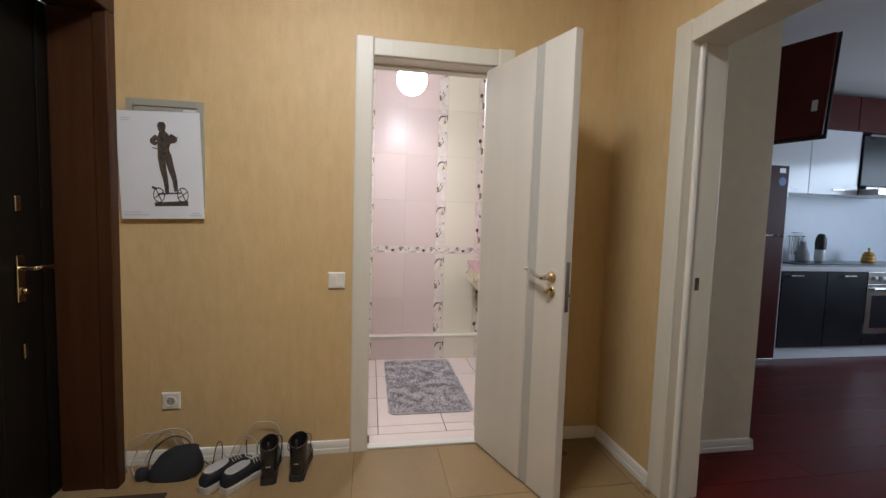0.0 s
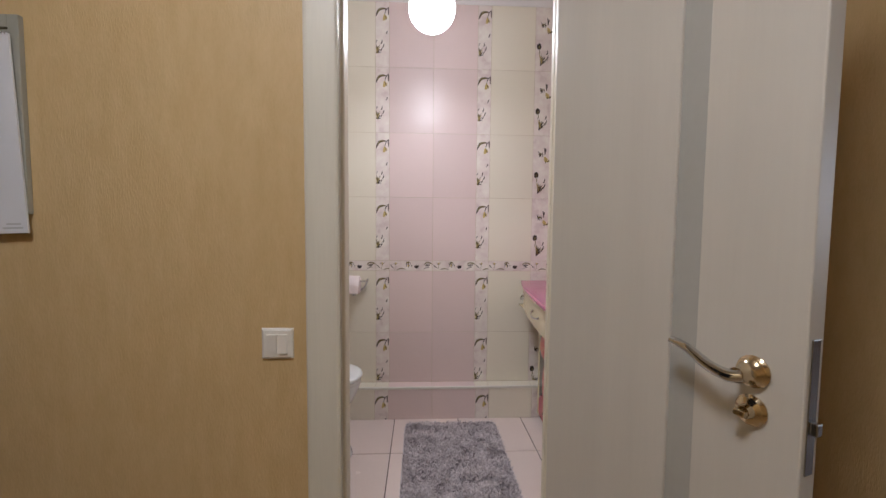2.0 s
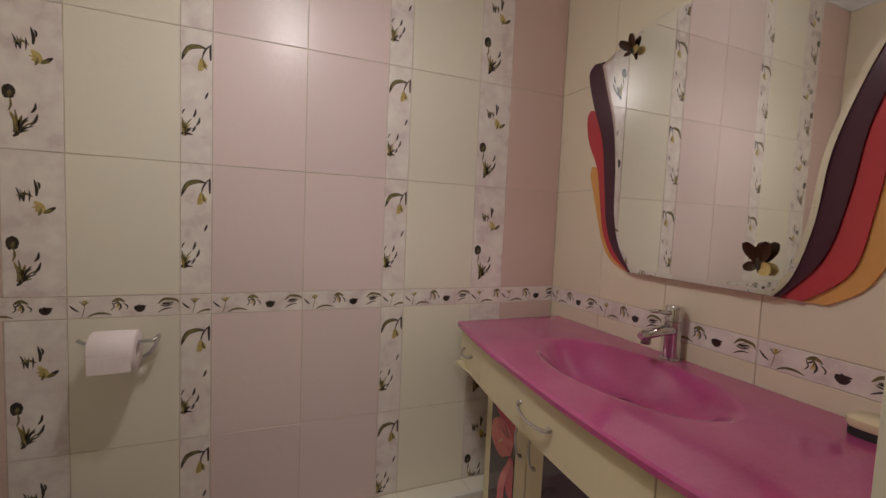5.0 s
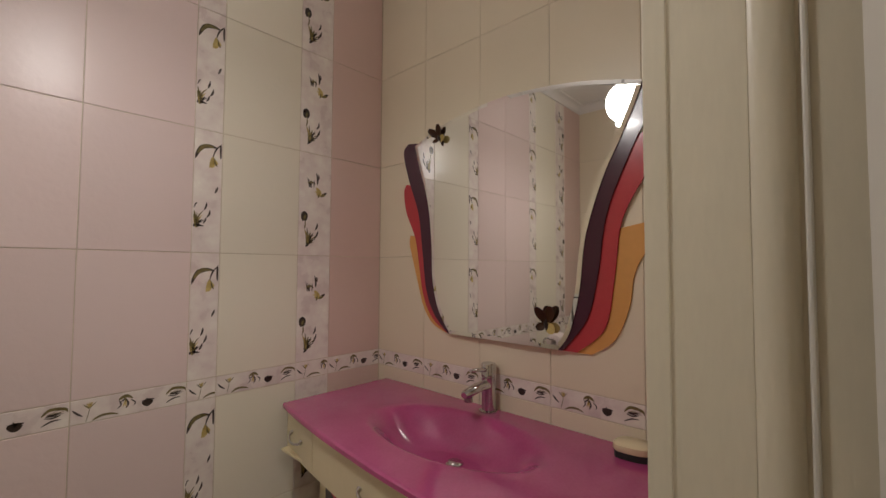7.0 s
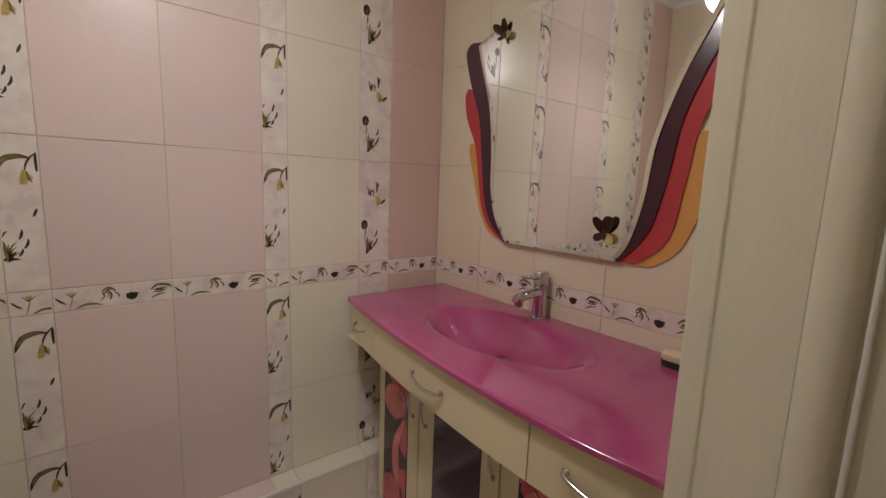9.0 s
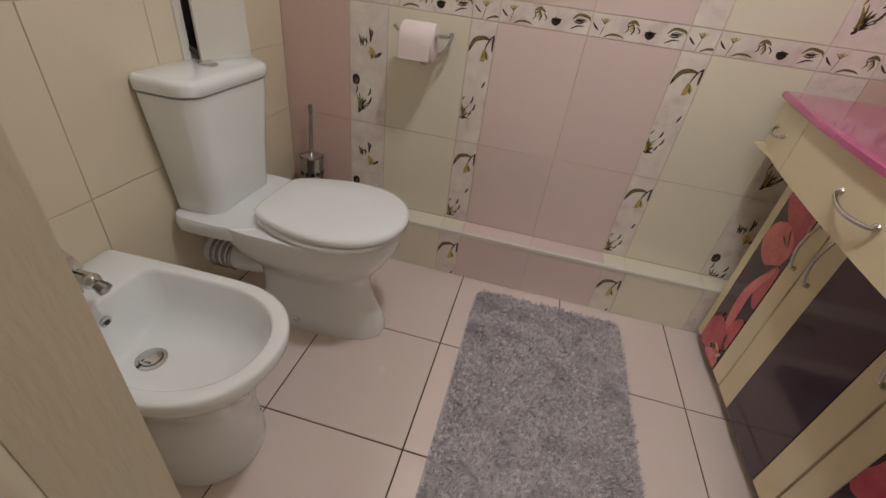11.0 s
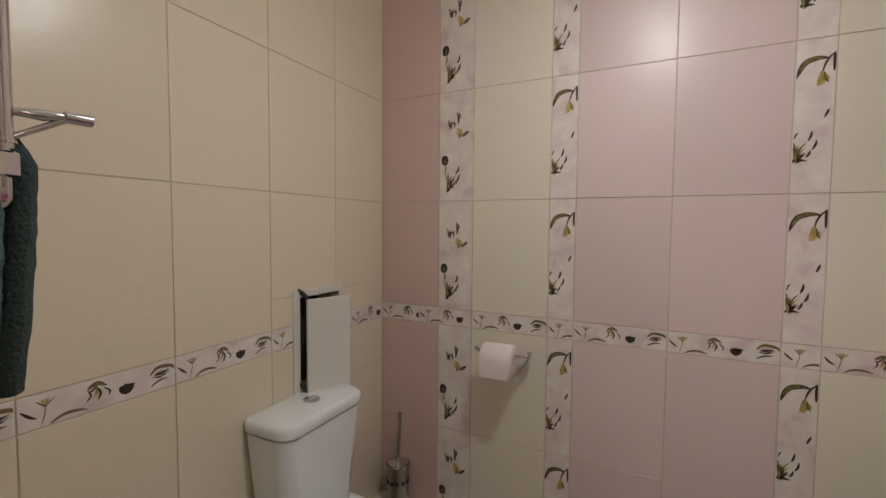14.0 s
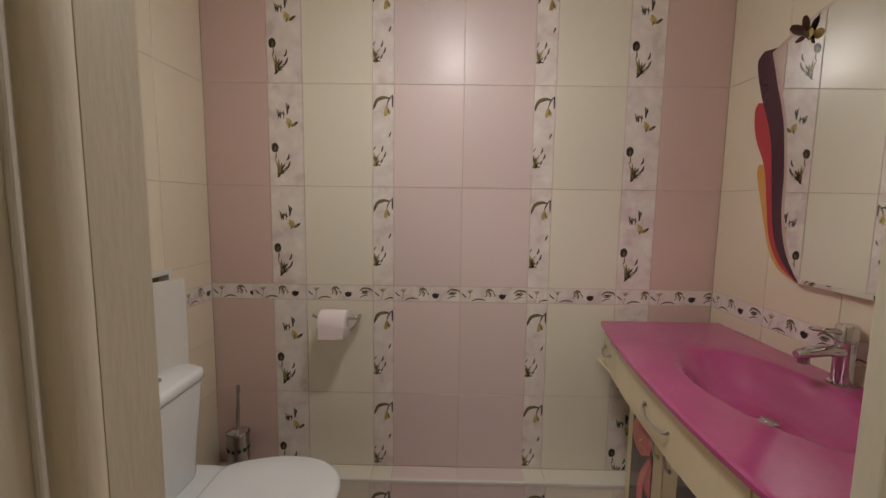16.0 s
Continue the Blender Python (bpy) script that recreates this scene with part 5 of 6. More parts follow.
bag = thing("cable_bag", (-1.22, -1.65, 0), "slumped black fabric bag on the floor by the skirting", "bag")
rings = []
for k, (sx, sy, z) in enumerate(((0.10, 0.060, 0.0), (0.115, 0.068, 0.012), (0.105, 0.060, 0.05), (0.090, 0.045, 0.085), (0.070, 0.022, 0.108), (0.055, 0.010, 0.116))):
    rings.append([Vector((-1.195 + 0.018 * k * 0.6 + sx * math.copysign(abs(math.cos(a)) ** 0.6, math.cos(a)) * (1 + 0.06 * math.sin(3 * a + k)), -1.64 + 0.008 * k + sy * math.copysign(abs(math.sin(a)) ** 0.7, math.sin(a)), z + 0.006 * math.sin(2 * a + k))) for a in np.linspace(0, 2 * math.pi, 28, endpoint=False)])
part("body", loft(rings), M_CANVAS, bag, smooth=50)
part("side_pocket", loft([[Vector((-1.31 + 0.028 * q * math.cos(a), -1.655 + 0.024 * q * math.sin(a), z)) for a in np.linspace(0, 2 * math.pi, 16, endpoint=False)] for q, z in ((1, 0), (1.1, 0.02), (0.9, 0.045), (0.4, 0.052))]), M_CANVAS, bag, smooth=50)
CABLES = [([(-1.12, -1.60, 0.02), (-1.13, -1.58, 0.15), (-1.21, -1.57, 0.19), (-1.32, -1.59, 0.16), (-1.37, -1.62, 0.05), (-1.33, -1.66, 0.004)], M_CABLE, 0.0035),
          ([(-1.40, -1.60, 0.004), (-1.42, -1.57, 0.09), (-1.37, -1.56, 0.155), (-1.28, -1.56, 0.165), (-1.18, -1.57, 0.14), (-1.13, -1.60, 0.06), (-1.10, -1.60, 0.005)], M_CABLE, 0.0035),
          ([(-1.30, -1.64, 0.004), (-1.29, -1.60, 0.10), (-1.22, -1.58, 0.155), (-1.15, -1.58, 0.14), (-1.10, -1.60, 0.07), (-1.04, -1.62, 0.03)], M_BCABLE, 0.003),
          ([(-1.35, -1.58, 0.004), (-1.30, -1.56, 0.12), (-1.24, -1.56, 0.18), (-1.20, -1.57, 0.12), (-1.16, -1.60, 0.10), (-1.08, -1.61, 0.06), (-1.02, -1.60, 0.004)], M_CABLE, 0.0028),
          ([(-1.03, -1.60, 0.004), (-1.02, -1.58, 0.09), (-1.005, -1.57, 0.115), (-0.99, -1.58, 0.09), (-0.985, -1.60, 0.02), (-0.96, -1.60, 0.004)], M_BCABLE, 0.0025),
          ([(-0.97, -1.58, 0.004), (-0.93, -1.56, 0.10), (-0.88, -1.56, 0.13), (-0.84, -1.565, 0.10), (-0.83, -1.59, 0.03), (-0.84, -1.62, 0.004)], M_CABLE, 0.003),
          ([(-0.93, -1.57, 0.02), (-0.87, -1.555, 0.17), (-0.80, -1.552, 0.195), (-0.74, -1.556, 0.17), (-0.71, -1.58, 0.08), (-0.70, -1.60, 0.004)], M_CABLE, 0.003),
          ([(-0.88, -1.58, 0.12), (-0.87, -1.60, 0.05), (-0.83, -1.62, 0.004)], M_BCABLE, 0.0025)]
for pts, m, r in CABLES:
    single("cable", tube(smooth_line(pts, 6), r, 7), m, "black loose cable looping by the skirting" if m is M_BCABLE else "grey loose cable looping by the skirting", "cable", "loose cables", smooth=70)
single("doormat", box((-1.56, -1.785, 0), (-1.15, -2.45, 0.010), 0.003), M_MAT, "thin dark brown doormat at the entrance door", "doormat")

# ---------------------------------------------------------------- kitchen
def bar_handle(p, L, axis="x", parent=None):
    a, b = Vector(p), Vector(p)
    a[0 if axis == "x" else 2] -= L / 2
    b[0 if axis == "x" else 2] += L / 2
    part("handle", box(a + Vector((0, -0.018, -0.007)), b + Vector((0, -0.028, 0.007)), 0.002), M_STEEL, parent, "brushed steel bar handle")


fr = thing("fridge", (3.1, -0.2, 0), "tall glossy dark red fridge with stickers", "fridge")
part("body", box((2.82, -0.40, 0.035), (3.40, 0.18, 1.80), 0.006), M_STEEL, fr)
part("door", box((2.82, -0.455, 0.04), (3.40, -0.403, 1.17), 0.006), M_KRED, fr)
part("door", box((2.82, -0.455, 1.18), (3.40, -0.403, 1.80), 0.006), M_KRED, fr)
part("edge_strip", box((3.401, -0.452, 0.03), (3.408, -0.405, 1.80)), M_KWHITE, fr)
part("foot", box((3.16, -0.44, 0.0), (3.38, -0.38, 0.035), 0.004), M_STEEL, fr)
part("sticker", box((3.30, -0.4555, 1.735), (3.36, -0.457, 1.775)), M_KWHITE, fr)
part("sticker", lathe((3.335, -0.4555, 1.66), (0, -1, 0), [(0, 0.038), (0.001, 0.038)], 24), M_BLUE, fr, "round blue energy sticker")
part("sticker", box((3.17, -0.4555, 1.30), (3.20, -0.457, 1.325)), M_KWHITE, fr)

for x0, x1 in ((3.46, 3.96), (3.965, 4.425)):
    c = thing("base_cabinet", ((x0 + x1) / 2, -0.1, 0), "black gloss kitchen base cabinet with steel handle", "cabinet", "kitchen base cabinets")
    part("carcass", box((x0, -0.40, 0.125), (x1, 0.19, 0.849)), M_KDARK, c)
    part("door", box((x0 + 0.001, -0.42, 0.125), (x1 - 0.001, -0.401, 0.846), 0.002), M_KDARK, c)
    bar_handle(((x0 + x1) / 2 - 0.11 if x0 < 3.6 else (x0 + x1) / 2, -0.42, 0.805), 0.14, "x", c)
single("plinth", box((3.46, -0.37, 0), (6.0, -0.355, 0.123)), M_KWHITE, "pale plinth strip under the kitchen cabinets", "plinth")
ov = thing("oven", (4.73, -0.1, 0.12), "stainless built-in oven with two knobs", "oven")
part("body", box((4.43, -0.40, 0.125), (5.03, 0.19, 0.849)), M_KDARK, ov)
part("control_panel", box((4.43, -0.425, 0.735), (5.03, -0.401, 0.846), 0.003), M_STEEL, ov)
part("door", box((4.43, -0.425, 0.25), (5.03, -0.401, 0.728), 0.003), M_STEEL, ov)
part("window", box((4.49, -0.427, 0.30), (4.97, -0.4255, 0.62)), M_KDARK, ov)
part("door_handle", tube([(4.47, -0.455, 0.685), (4.99, -0.455, 0.685)], 0.010, 10), M_CHROME, ov, smooth=50)
for x in (4.50, 4.59, 4.86, 4.95):
    part("knob", lathe((x, -0.426, 0.79), (0, -1, 0), [(0, 0.020), (0.018, 0.017), (0.02, 0.012)], 18), M_KWHITE, ov, smooth=40)
part("drawer", box((4.43, -0.42, 0.128), (5.03, -0.401, 0.245), 0.002), M_KDARK, ov)
c = thing("base_cabinet", (5.5, -0.1, 0), "black gloss kitchen base cabinet with steel handle", "cabinet", "kitchen base cabinets")
part("carcass", box((5.035, -0.40, 0.125), (6.0, 0.19, 0.849)), M_KDARK, c)
part("door", box((5.036, -0.42, 0.125), (6.0, -0.401, 0.846), 0.002), M_KDARK, c)
wt = thing("worktop", (4.6, -0.1, 0.85), "white-edged grey speckled kitchen worktop", "worktop")
part("slab", box((3.44, -0.43, 0.850), (6.0, 0.195, 0.892)), M_KWHITE, wt)
part("surface", box((3.442, -0.405, 0.8925), (6.0, 0.195, 0.898)), M_KTOP, wt)
single("backsplash", box((3.42, 0.180, 0.899), (6.0, 0.198, 1.60)), M_SPLASH, "smooth pale grey-blue kitchen backsplash", "backsplash", kind="structure")
for x0, x1 in ((3.45, 4.014), (4.018, 4.615)):
    c = thing("wall_cabinet", ((x0 + x1) / 2, 0, 1.6), "white gloss wall cabinet with steel handle", "cabinet", "kitchen wall cabinets")
    part("carcass", box((x0, -0.10, 1.60), (x1, 0.19, 2.24)), M_KWHITE, c)
    part("door", box((x0 + 0.002, -0.12, 1.598), (x1 - 0.002, -0.101, 2.238), 0.002), M_KWHITE, c)
    bar_handle((x0 + 0.33, -0.12, 1.645), 0.14, "x", c)
c = thing("wall_cabinet", (3.1, 0, 1.85), "white gloss cabinet above the fridge", "cabinet", "kitchen wall cabinets")
part("carcass", box((2.82, -0.10, 1.83), (3.445, 0.19, 2.24)), M_KWHITE, c)
part("door", box((2.822, -0.12, 1.832), (3.443, -0.101, 2.238), 0.002), M_KWHITE, c)
x = 2.82
while x < 5.9:
    c = thing("top_cabinet", (x + 0.29, 0, 2.245), "dark red gloss cabinet below the ceiling", "cabinet", "kitchen top cabinets")
    part("carcass", box((x, -0.10, 2.245), (x + 0.575, 0.19, 2.585)), M_KRED, c)
    part("door", box((x + 0.002, -0.12, 2.247), (x + 0.573, -0.101, 2.583), 0.002), M_KRED, c)
    x += 0.58
hood = thing("cooker_hood", (4.92, 0, 1.6), "stainless steel cooker hood with dark glass", "cooker hood")
part("canopy", box((4.62, -0.30, 1.60), (5.22, 0.19, 1.66), 0.004), M_STEEL, hood)
part("chimney", box((4.78, -0.08, 1.66), (5.06, 0.19, 2.24), 0.004), M_STEEL, hood)
part("glass", box((4.62, -0.14, 1.70), (5.22, -0.12, 2.20), 0.003), M_KDARK, hood)


def profile_figure(name, x, y, label, prof, mats, category):
    t = thing(name, (x, y, 0.898), label, category)
    for nm, pr, m in prof:
        part(nm, lathe((x, y, 0.898), (0, 0, 1), pr, 18), m, t, smooth=50)
    return t


profile_figure("glass_jar", 4.22, 0.05, "pale glass carafe on the worktop", [("body", [(0, 0.05), (0.02, 0.062), (0.09, 0.058), (0.14, 0.035), (0.19, 0.024), (0.21, 0.028)], M_LINING)], M_LINING, "carafe")
rack = thing("utensil_rack", (4.17, 0.10, 0.898), "small wire rack with hanging utensils", "rack")
for p in ([(4.10, 0.10, 0.898), (4.10, 0.10, 1.17)], [(4.26, 0.10, 0.898), (4.26, 0.10, 1.17)], [(4.07, 0.10, 1.16), (4.29, 0.10, 1.16)], [(4.12, 0.10, 1.20), (4.26, 0.10, 1.20)]):
    part("wire", tube(p, 0.004, 6), M_STEEL, rack)
for dx in (0.0, 0.04, 0.08):
    part("utensil", tube([(4.12 + dx, 0.085, 1.155), (4.12 + dx, 0.085, 1.02), (4.12 + dx, 0.085, 0.97)], lambda t: 0.004 + 0.012 * max(0, t - 0.5), 8), M_STEEL, rack, smooth=50)
profile_figure("bottle", 4.44, 0.05, "black and white ceramic bottle on the worktop", [("body", [(0, 0.04), (0.03, 0.05), (0.10, 0.048), (0.13, 0.045)], M_KWHITE), ("neck", [(0.13, 0.047), (0.19, 0.05), (0.25, 0.045), (0.29, 0.03), (0.30, 0.01)], M_BCABLE)], None, "bottle")
single("tray", box((3.75, -0.30, 0.898), (4.55, -0.02, 0.908), 0.003), M_KDARK, "flat dark tray on the worktop", "tray")
profile_figure("ceramic_pot", 4.98, -0.02, "amber ribbed ceramic pot on the worktop", [("pot", [(0, 0.05), (0.02, 0.065), (0.045, 0.055), (0.05, 0.062), (0.08, 0.05), (0.085, 0.055), (0.12, 0.03)], M_PINEAPPLE), ("knob", [(0.12, 0.008), (0.15, 0.012), (0.165, 0.004)], M_PINEAPPLE)], None, "pot")

tv = thing("wall_television", (1.83, -1.25, 2.1), "wall-mounted television with a glossy dark red back", "television")
TX, TN = Vector((0.355, -0.935, 0)), Vector((0.935, 0.355, 0))     # along the set, and the way its screen faces
TZ = (Vector((0, 0, 1)) * math.cos(radians(9)) + TN * math.sin(radians(9))).normalized()
TY2 = TZ.cross(TX)
TVM = Matrix(((TX.x, TY2.x, TZ.x, 2.35), (TX.y, TY2.y, TZ.y, -1.0), (TX.z, TY2.z, TZ.z, 2.14), (0, 0, 0, 1)))


def tv_bm(bm):
    bm.transform(TVM)
    return bm


part("back_cover", tv_bm(box((-0.49, -0.045, -0.33), (0.49, 0.0, 0.33), 0.02, 3)), M_KRED, tv, smooth=40)
part("screen", tv_bm(box((-0.50, 0.001, -0.34), (0.50, 0.014, 0.34), 0.004)), M_BLACK, tv)
part("label", tv_bm(box((0.42, -0.0455, -0.17), (0.45, -0.0475, -0.10))), M_FAINT, tv, "small pale type label")
part("cable", tv_bm(tube(smooth_line([(0.20, -0.05, 0.12), (0.17, -0.075, 0.02), (0.17, -0.075, -0.10), (0.23, -0.05, -0.16)], 6), 0.008, 8)), M_SOLE, tv, "cream hanging cable", smooth=60)
part("bracket_arm", tube([(1.818, -1.0, 2.15), (2.05, -1.12, 2.15), (2.31, -1.02, 2.15)], 0.02, 10), M_STEEL, tv)
part("bracket_plate", box((1.8175, -1.08, 2.05), (1.826, -0.92, 2.25), 0.002), M_STEEL, tv)

ks = thing("light_switch", (1.44, -1.755, 0.87), "white light switch on the plastered wall end", "light switch")
part("frame", box((1.40, -1.7545, 0.87), (1.482, -1.766, 0.952), 0.003), M_WHITE, ks)
part("rocker", box((1.413, -1.765, 0.882), (1.469, -1.770, 0.940), 0.002), M_WHITE, ks)

# ---------------------------------------------------------------- tiles, one object each
def stroke(pts, w, mi, lift, shape=None):
    """A tapered brush stroke in tile units (metres), as (outline, material, lift)."""
    line = smooth_line([Vector((*p, 0)) for p in pts], 4)
    n = len(line)
    l, r = [], []
    for i, p in enumerate(line):
        d = (line[min(i + 1, n - 1)] - line[max(i - 1, 0)]).normalized()
        t = i / (n - 1)
        q = w * (shape(t) if shape else math.sin(math.pi * (0.1 + 0.85 * t)))
        l.append((p.x - d.y * q, p.y + d.x * q))
        r.append((p.x + d.y * q, p.y - d.x * q))
    return l, r, mi, lift


def scaled(strokes, w, h, bold=1.25):
    """Strokes given in 0..1 of the tile, widths in metres."""
    return [stroke([(u * w, v * h) for u, v in pts], q * bold, mi, 0.0001 * (k % 4)) for k, (pts, q, mi) in enumerate(strokes)]


NARROW = [([(0.02, 0.755), (0.22, 0.845), (0.52, 0.872), (0.80, 0.865)], 0.0050, 1), ([(0.97, 0.905), (0.80, 0.865), (0.70, 0.82), (0.66, 0.77)], 0.0018, 1), ([(0.93, 0.895), (0.95, 0.84), (0.93, 0.78)], 0.0035, 1),
          ([(0.66, 0.775), (0.60, 0.735), (0.55, 0.715)], 0.0035, 3), ([(0.66, 0.775), (0.68, 0.735), (0.66, 0.70)], 0.0045, 3), ([(0.68, 0.775), (0.76, 0.745), (0.84, 0.735)], 0.0040, 3), ([(0.62, 0.785), (0.69, 0.77), (0.74, 0.765)], 0.0030, 2),
          ([(0.76, 0.49), (0.82, 0.52), (0.86, 0.545)], 0.0022, 1), ([(0.10, 0.215), (0.10, 0.28), (0.05, 0.34)], 0.0022, 2), ([(0.10, 0.215), (0.20, 0.29), (0.36, 0.335)], 0.0015, 2), ([(0.06, 0.22), (0.22, 0.245), (0.32, 0.27)], 0.0018, 1),
          ([(0.02, 0.21), (0.12, 0.222), (0.40, 0.215)], 0.0030, 1), ([(0.12, 0.225), (0.14, 0.26), (0.22, 0.30)], 0.0028, 2), ([(0.40, 0.345), (0.46, 0.375), (0.48, 0.41)], 0.0022, 1), ([(0.50, 0.285), (0.58, 0.315), (0.60, 0.35)], 0.0022, 1), ([(0.36, 0.235), (0.44, 0.26), (0.46, 0.285)], 0.0020, 1), ([(0.05, 0.36), (0.10, 0.39), (0.16, 0.40)], 0.0013, 1)]
WIDE = [([(0.30, 0.66), (0.29, 0.71), (0.24, 0.755)], 0.0016, 1), ([(0.25, 0.70), (0.38, 0.715), (0.50, 0.695)], 0.0022, 2), ([(0.44, 0.66), (0.45, 0.71), (0.44, 0.74)], 0.0014, 1), ([(0.55, 0.70), (0.56, 0.75), (0.52, 0.815)], 0.0026, 1), ([(0.60, 0.75), (0.60, 0.78), (0.57, 0.80)], 0.0018, 1),
        ([(0.52, 0.665), (0.62, 0.63), (0.68, 0.60)], 0.0050, 3), ([(0.85, 0.63), (0.75, 0.605), (0.66, 0.59)], 0.0035, 1), ([(0.66, 0.585), (0.74, 0.60), (0.80, 0.60)], 0.0035, 2),
        ([(0.10, 0.345), (0.17, 0.385), (0.17, 0.36), (0.25, 0.345)], 0.0085, 1), ([(0.10, 0.36), (0.17, 0.40), (0.26, 0.36)], 0.0070, 1), ([(0.19, 0.34), (0.20, 0.29), (0.16, 0.25)], 0.0018, 2), ([(0.24, 0.115), (0.26, 0.18), (0.18, 0.245)], 0.0030, 2), ([(0.26, 0.13), (0.36, 0.18), (0.46, 0.20)], 0.0025, 2),
        ([(0.22, 0.12), (0.32, 0.125), (0.40, 0.155)], 0.0040, 1), ([(0.30, 0.15), (0.34, 0.20), (0.36, 0.23)], 0.0020, 2), ([(0.50, 0.25), (0.56, 0.28), (0.57, 0.32)], 0.0022, 1), ([(0.48, 0.165), (0.56, 0.20), (0.60, 0.245)], 0.0024, 1), ([(0.22, 0.085), (0.28, 0.105), (0.30, 0.13)], 0.0030, 1)]
BORDER = [([(0.02, 0.60), (0.06, 0.42), (0.10, 0.30)], 0.0026, 1), ([(0.12, 0.05), (0.14, 0.35), (0.15, 0.62)], 0.0010, 2), ([(0.10, 0.78), (0.14, 0.62), (0.15, 0.62), (0.20, 0.82)], 0.0020, 2), ([(0.13, 0.82), (0.15, 0.66), (0.17, 0.84)], 0.0022, 3),
          ([(0.17, 0.06), (0.24, 0.20), (0.32, 0.20), (0.38, 0.12)], 0.0032, 2), ([(0.38, 0.72), (0.44, 0.84), (0.50, 0.70)], 0.0046, 2), ([(0.38, 0.70), (0.40, 0.50), (0.37, 0.34)], 0.0018, 1), ([(0.44, 0.72), (0.46, 0.50), (0.44, 0.30)], 0.0024, 1), ([(0.48, 0.66), (0.52, 0.50), (0.51, 0.36)], 0.0018, 1),
          ([(0.58, 0.42), (0.63, 0.30), (0.68, 0.42)], 0.0060, 1), ([(0.58, 0.48), (0.63, 0.46), (0.69, 0.50)], 0.0048, 1), ([(0.80, 0.58), (0.86, 0.80), (0.97, 0.74), (0.995, 0.56)], 0.0040, 2), ([(0.82, 0.50), (0.88, 0.46), (0.94, 0.54)], 0.0018, 1), ([(0.80, 0.18), (0.87, 0.34), (0.94, 0.36)], 0.0020, 1), ([(0.84, 0.62), (0.88, 0.58), (0.93, 0.64)], 0.0018, 1)]


def fan(u, v, n, ru, rv, width, mats, seed, spread=1.2, lean=0.35):
    """Grassy strokes that fan out from one foot, in 0..1 of the tile."""
    rnd = random.Random(seed)
    out = []
    for _ in range(n):
        a, q = lean + rnd.uniform(-spread, spread), rnd.uniform(0.5, 1.0)
        du, dv = q * ru * math.sin(a), q * rv * math.cos(a)
        out.append(([(u, v), (u + du * 0.45, v + dv * 0.62), (u + du, v + dv)], width * rnd.uniform(0.6, 1.2), rnd.choice(mats)))
    return out


# dense tufts, hanging yellow petals and the round thistle heads
NARROW += fan(0.12, 0.20, 11, 0.42, 0.13, 0.0017, (1, 2, 2, 3), 3) + fan(0.66, 0.79, 6, 0.30, -0.11, 0.0032, (3, 3, 2), 4, 0.9, 0.1) + [([(0.10, 0.80), (0.36, 0.868), (0.70, 0.866)], 0.0042, 2)]
WIDE += fan(0.30, 0.11, 12, 0.30, 0.16, 0.0019, (1, 2, 2, 3), 5) + fan(0.16, 0.335, 9, 0.11, 0.075, 0.0042, (1, 1, 1, 2), 6, 1.3, 0.05) + fan(0.62, 0.62, 5, 0.20, -0.07, 0.0035, (3, 2), 7, 1.2, -0.6) + fan(0.36, 0.66, 5, 0.22, 0.09, 0.0013, (1, 2), 8, 0.7, 0.1)
BORDER += fan(0.44, 0.78, 6, 0.08, -0.42, 0.0018, (1, 2, 3), 9, 1.0, 0.0) + fan(0.63, 0.36, 6, 0.06, 0.26, 0.0030, (1, 1), 10, 1.4, 0.0) + fan(0.15, 0.62, 5, 0.06, 0.26, 0.0012, (2, 3), 11, 0.9, 0.0) + fan(0.83, 0.55, 6, 0.15, 0.22, 0.0014, (1, 2), 12, 0.6, 1.2)

CACHE = {}
def tile_mesh(w, h, base, motif="", u0=0.0, v0=0.0, full=(0, 0)):
    """A tile facing -y, its lower left corner at the origin; motif strokes lie on it, cut off at the tile's edges."""
    key = (round(w, 4), round(h, 4), base.name, motif, round(u0, 3), round(v0, 3))
    if key in CACHE:
        return CACHE[key]
    g, c = (0.0021 if base in (M_FTILE, M_HTILE) else 0.0011), 0.0011
    bm = bmesh.new()
    vs = []
    for d, y in ((g, 0.004), (g, 0.001), (g + c, 0.0)):
        vs.append([bm.verts.new((u, y, v)) for u, v in ((d, d), (w - d, d), (w - d, h - d), (d, h - d))])
    for a, b in zip(vs, vs[1:]):
        for i in range(4):
            bm.faces.new((a[i], a[(i + 1) % 4], b[(i + 1) % 4], b[i]))
    bm.faces.new(vs[-1])
    bmesh.ops.recalc_face_normals(bm, faces=bm.faces)
    if motif:
        fw, fh = full
        src = {"narrow": NARROW, "wide": WIDE, "border": BORDER}[motif]
        for l, r, mi, lift in scaled(src, fw, fh, {"border": 1.0, "narrow": 1.4, "wide": 1.55}[motif]):
            cut = lambda p: (min(max(p[0] - u0, 0.003), w - 0.003), min(max(p[1] - v0, 0.003), h - 0.003))
            lv = [bm.verts.new((cut(p)[0], -0.00025 - lift, cut(p)[1])) for p in l]
            rv = [bm.verts.new((cut(p)[0], -0.00025 - lift, cut(p)[1])) for p in r]
            for i in range(len(lv) - 1):
                f = bm.faces.new((lv[i], rv[i], rv[i + 1], lv[i + 1]))
                if f.calc_area() < 1e-8:
                    bm.faces.remove(f)
                else:
                    f.material_index = mi
        for v in [v for v in bm.verts if not v.link_faces]:
            bm.verts.remove(v)
    me = bpy.data.meshes.new("tile")
    bm.to_mesh(me)
    bm.free()
    for m in (base, M_INK, M_OLIVE, M_OCHRE):
        me.materials.append(m)
    CACHE[key] = me
    return me


